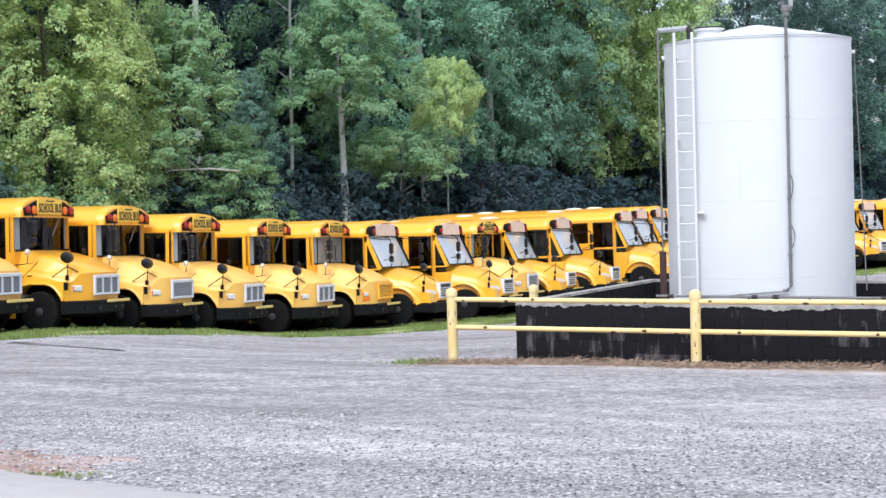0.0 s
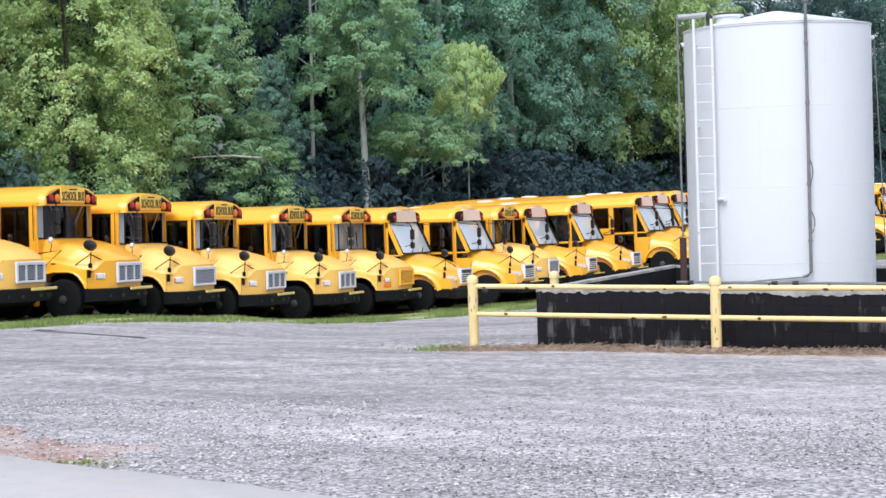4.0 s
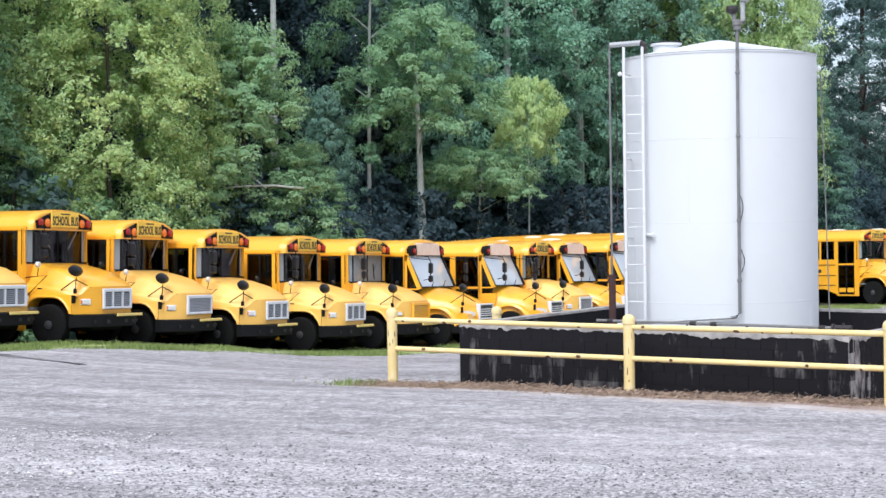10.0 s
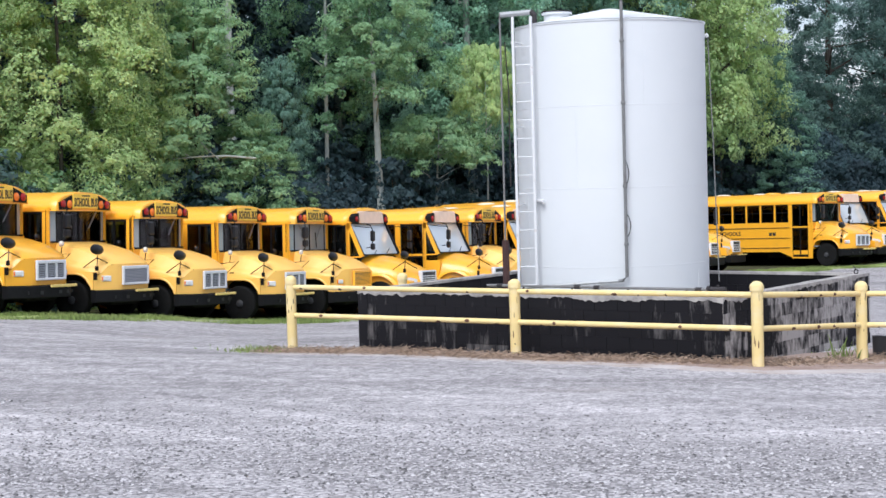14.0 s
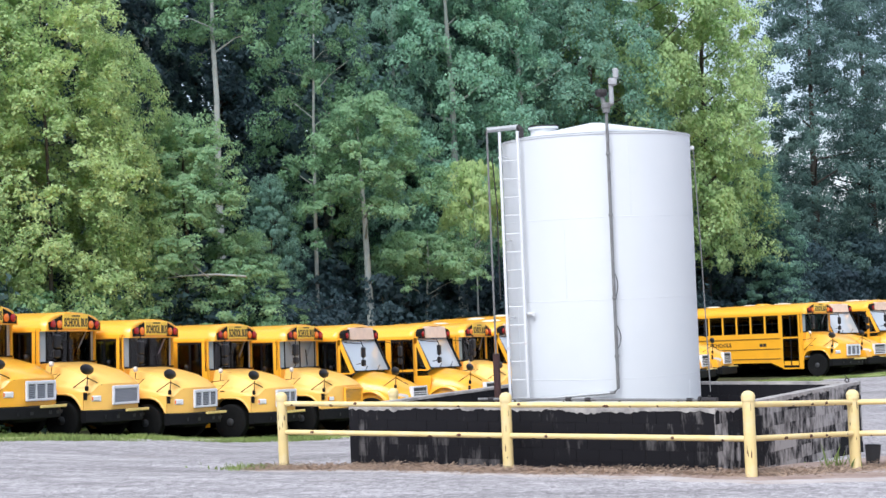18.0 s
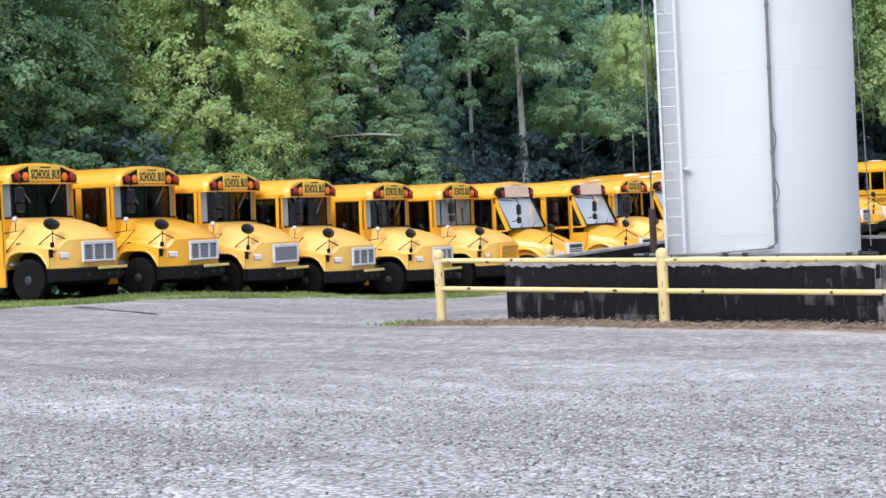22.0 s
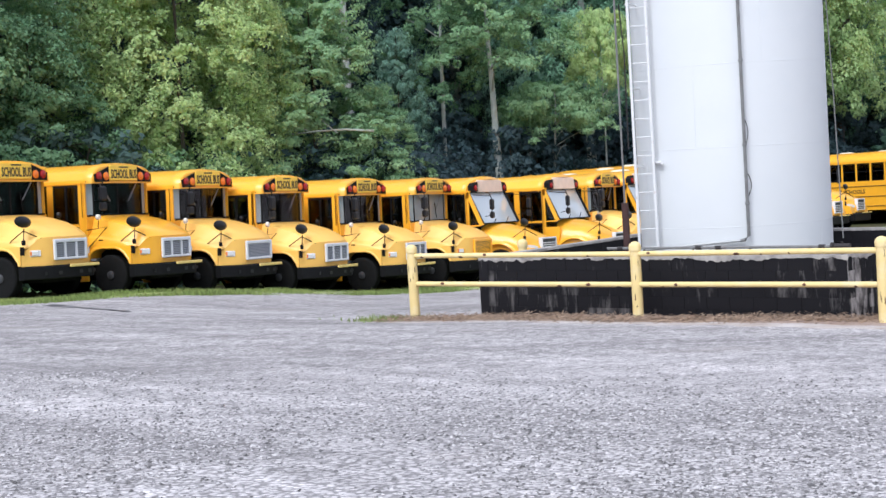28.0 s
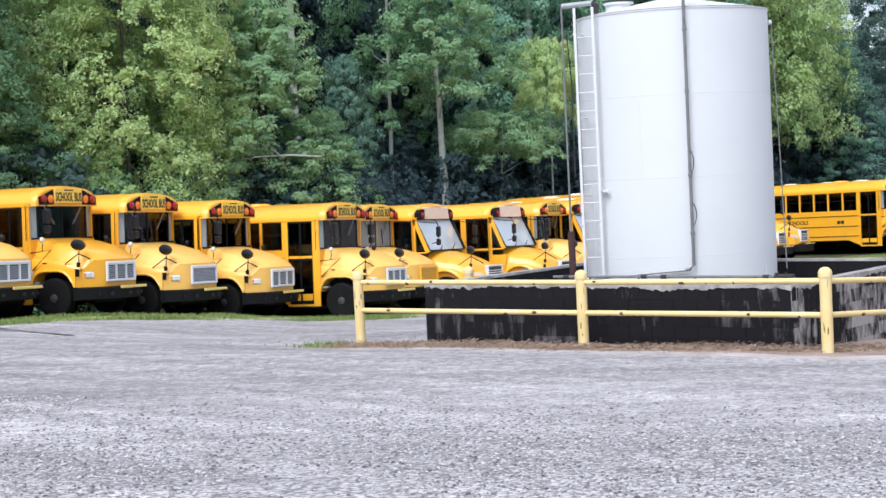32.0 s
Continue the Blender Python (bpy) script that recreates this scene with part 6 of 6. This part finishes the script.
STEMS = {"broad": (14, 0.22, 9, 3.4, 0.35), "tall": (18.5, 0.26, 9, 3.2, 0.4), "open": (19.5, 0.16, 12, 3.2, 0.4), "spreading": (12.6, 0.24, 8, 2.4, 0.55), "tiered": (7.4, 0.12, 8, 3.0, 0.5), "layered": (12.0, 0.14, 9, 3.0, 0.2), "feathery": (18, 0.11, 10, 2.2, 0.15), "under": (4.5, 0.09, 6, 2.0, 0.2), "bare": (22, 0.25, 6, 2.4, 0.7)}


def trunk(kind, variant, material):
    key = (kind, variant, material.name)
    if key not in TRUNKS:
        H, r, limbs, ll, zf = STEMS[kind]
        TRUNKS[key] = trunk_mesh("trunk", H, r, hash_of(kind) + variant, material, limbs, ll, zf)
    return TRUNKS[key]


LABELS = {"bare": "tall tree with a bare pale trunk and high crown", "broad": "broad leafy green tree at the wood's edge", "tall": "tall green tree with a high dense crown", "open": "thin open tree with hanging sprays of leaves", "spreading": "green tree with a domed crown on a pale trunk", "tiered": "low yellow-green tree with flat spreading tiers", "layered": "green tree with layered arching branches", "feathery": "tall yellow-green tree with feathery drooping foliage", "under": "low green undergrowth shrub at the wood's foot"}
CROWN_BASE = {"bare": 16.0, "broad": 3.4, "tall": 4.5, "open": 6.5, "spreading": 8.0, "tiered": 5.2, "layered": 1.4, "feathery": 0.6, "under": 0.1}


def tree(x, y, kind, leaf, scale=1.0, variant=0, turn=0.0, bark=BARKDARK, wide=1.0, far=0, label=None):
    ob = thing("shrub" if kind == "under" else "tree", label or LABELS[kind], "shrub" if kind == "under" else "tree", "shrubs at the wood's foot" if kind == "under" else "trees along the wood's edge", pose(x, y, lift(x, y), 0, 0, turn))
    ob.scale = (scale * wide, scale * wide, scale)
    part("trunk", trunk(kind, variant, bark), bark, ob)
    part("crown", crown(kind, variant, leaf, far), leaf, ob, "", pose(0, 0, CROWN_BASE[kind]))
    return ob


# the trees that stand out along the edge
tree(-31.2, 50.5, "broad", LEAF, 1.1, 0, 10)
tree(-28.6, 53.6, "tall", LEAF, 1.0, 1, 80, BARK)
tree(-26.4, 55.6, "layered", LEAF, 0.85, 0, 200)
tree(-25.6, 59.6, "feathery", LEAFLIGHT, 0.95, 1, 120)
tree(-22.9, 60.3, "feathery", LEAFLIGHT, 1.0, 0, 20)
tree(-21.3, 63.6, "feathery", LEAFLIGHT, 0.82, 1, 230, wide=0.72)
tree(-19.2, 65.2, "layered", LEAF, 0.98, 0, 60)
tree(-17.3, 67.2, "layered", LEAF, 0.6, 0, 150, wide=1.15, label="small leafy tree with one bare dead branch")
tree(-19.9, 72.9, "bare", LEAF, 1.0, 0, 30, BARK)
tree(-17.8, 73.4, "layered", LEAFBLUE, 0.82, 0, 250, wide=0.62)
tree(-16.4, 76.2, "open", LEAF, 1.05, 0, 60, BARK, wide=0.75)
tree(-13.9, 76.3, "spreading", LEAF, 1.0, 0, 0, BARK)
tree(-11.7, 78.2, "tiered", LEAF, 0.95, 0, 40, BARK, wide=0.85)
tree(-9.6, 81.0, "tiered", LEAFMID, 1.38, 0, 130, BARK, wide=0.4)
tree(-14.2, 86.4, "tall", LEAFBLUE, 1.25, 1, 60, BARK, wide=0.5)
tree(-11.2, 87.6, "tall", LEAFBLUE, 1.3, 0, 200, BARK, wide=0.85)
tree(-7.8, 90.8, "tall", LEAFBLUE, 1.35, 1, 300, BARK, wide=0.8)
tree(-4.6, 95.5, "tall", LEAFBLUE, 1.4, 0, 20, wide=0.8)
tree(-1.2, 100.0, "broad", LEAFLIGHT, 1.75, 1, 100, wide=0.72, label="tall yellow-green tree with a broad dense crown")
tree(1.6, 103.0, "tall", LEAFLIGHT, 1.4, 0, 300, wide=0.8, label="tall yellow-green tree with a broad dense crown")
tree(4.6, 106.0, "layered", LEAFBLUE, 1.0, 0, 10)
tree(9.6, 122.0, "tall", LEAFDARK, 1.42, 1, 40, wide=0.95)
tree(14.8, 132.0, "tall", LEAFDARK, 1.45, 0, 160)
tree(20.5, 141.0, "broad", LEAFBLUE, 1.45, 1, 220)
tree(24.0, 147.0, "tall", LEAFDARK, 1.05, 0, 90)
tree(30.5, 160.0, "tall", LEAFDARK, 1.1, 1, 10)
tree(36.0, 168.0, "broad", LEAFDARK, 1.5, 0, 50)
tree(41.5, 178.0, "tall", LEAFDARK, 1.45, 1, 250)
# the wood behind, in ranks; its shade is put into the darker leaf colours
tr = random.Random(42)
for rank, (depth, step, far) in enumerate(((-26.5, 5.6, 1), (-33, 7.0, 2), (-42, 12.0, 2))):
    s = -14.0 + rank
    while s < (96, 120, 150)[rank]:
        q = along_row(s + tr.uniform(-1.2, 1.2), depth + tr.uniform(-2, 2))
        low = sig((s - 70) / 3)
        kd = tr.choice(["tall", "tall", "broad"])
        k = (1.42 if kd == "tall" else 1.75) * tr.uniform(0.92, 1.1) * (1 - 0.3 * low - 0.22 * sig((s - 84) / 4))
        tree(q.x, q.y, kd, tr.choice([LEAFSHADE, LEAFDARK] if s < 72 else [LEAFDARK]), k, tr.choice([0, 1]), tr.uniform(0, 360), tr.choice([BARK, BARKDARK, BARKDARK]), far=far)
        s += step
for rank, (p, step) in enumerate(((-15, 3.6), (-20, 4.5), (-31, 5.0))):
    s = -12.0
    while s < 84:
        q = along_row(s + tr.uniform(-1, 1), p + tr.uniform(-1.5, 1.0))
        # the pale trunks of two trees stay in view
        near = 0 if rank == 2 or -6 < s < 5 else 1
        clear = any(abs((q.x - x0) * 0.98 + (q.y - y0) * 0.18) < 2.6 and q.y < y0 + 1 for x0, y0 in ((-13.9, 76.3),))
        s += step
        if clear:
            continue
        # most undergrowth takes the leaf colour that holds the wood's shade
        tree(q.x, q.y, "under", tr.choice([LEAFSHADE] if s > 19 or rank else [LEAFDARK, LEAF, LEAF]), tr.uniform(0.8, 1.35) + (0, 0.25, 1.1)[rank], tr.choice([0, 1]), tr.uniform(0, 360), far=near)
for s in range(64, 136, 5):
    q = along_row(s + tr.uniform(-1, 1), -17 + tr.uniform(-2.5, 1.5))
    # darker leaf colours paint the shade below the far trees
    tree(q.x, q.y, "under", tr.choice([LEAFDARK, LEAFSHADE]), tr.uniform(1.5, 2.0), tr.choice([0, 1]), tr.uniform(0, 360))


def dead_branch():
    q = Vector((-18.5, 63.6))
    b = thing("dead_branch", "pale bare dead branch sticking out of the foliage", "branch", at=pose(q.x, q.y, lift(q.x, q.y)))
    part("limb", Geo().tube([(1.9, 0.8, 5.5), (0.9, 0.3, 5.62), (-0.2, 0, 5.62), (-1.1, -0.3, 5.55)], [0.05, 0.045, 0.035, 0.012], 7), BARK, b, "", None, True)
    part("twig", Geo().tube([(0.6, 0.15, 5.5), (0.2, -0.1, 5.9), (0.0, -0.2, 6.2)], [0.03, 0.02, 0.008], 5), BARK, b)
    part("twig", Geo().tube([(-0.4, 0, 5.6), (-0.9, -0.3, 5.85), (-1.2, -0.4, 6.0)], [0.025, 0.018, 0.008], 5), BARK, b)


dead_branch()


def unseen_band():
    """An unseen dark band added behind the view, to darken reflections in glass and bumpers."""
    g = Geo()
    for ring in range(3):
        for k in range(90):
            a = math.pi * (0.93 + 1.36 * k / 89)
            x, y = 150 * math.cos(a), 20 + 130 * math.sin(a)
            top = 17 + 3 * noise.noise((k * 0.35, 1, 0)) + 2 * noise.noise((k * 1.3, 4, 0))
            g.v.append((x + ring, y, lift(x, y) - 1 + (0, 0.7, 1)[ring] * top))
    g.f = [(r * 90 + k, r * 90 + k + 1, r * 90 + 91 + k, r * 90 + 90 + k) for r in range(2) for k in range(89)]
    tagged(new("backdrop", g.mesh("backdrop", LEAFDARK, True)), "unseen dark green band added round the lot to darken reflections", "", "", "structure")


unseen_band()


# ---- movement ----


def motions():
    """One bus pulls forward out of the row near the end."""
    ahead = ((0, 0), (29.3, 0), (29.7, 0.02), (30.0, 0.06), (30.5, 0.21), (31.0, 0.46), (31.5, 0.76), (32.0, 1.1))
    base = bus_at(8.35, 0.0, FLAT, 2)
    walk(mover, [(t, base @ Matrix.Translation((s, 0, 0))) for t, s in ahead])
    for w in [c for c in mover.children if c.name.startswith("wheel") and not c.name.startswith("wheel_")]:
        place = w.matrix_basis.copy()
        walk(w, [(t, place @ Matrix.Rotation(s / 0.48, 4, "Y")) for t, s in ahead])


motions()
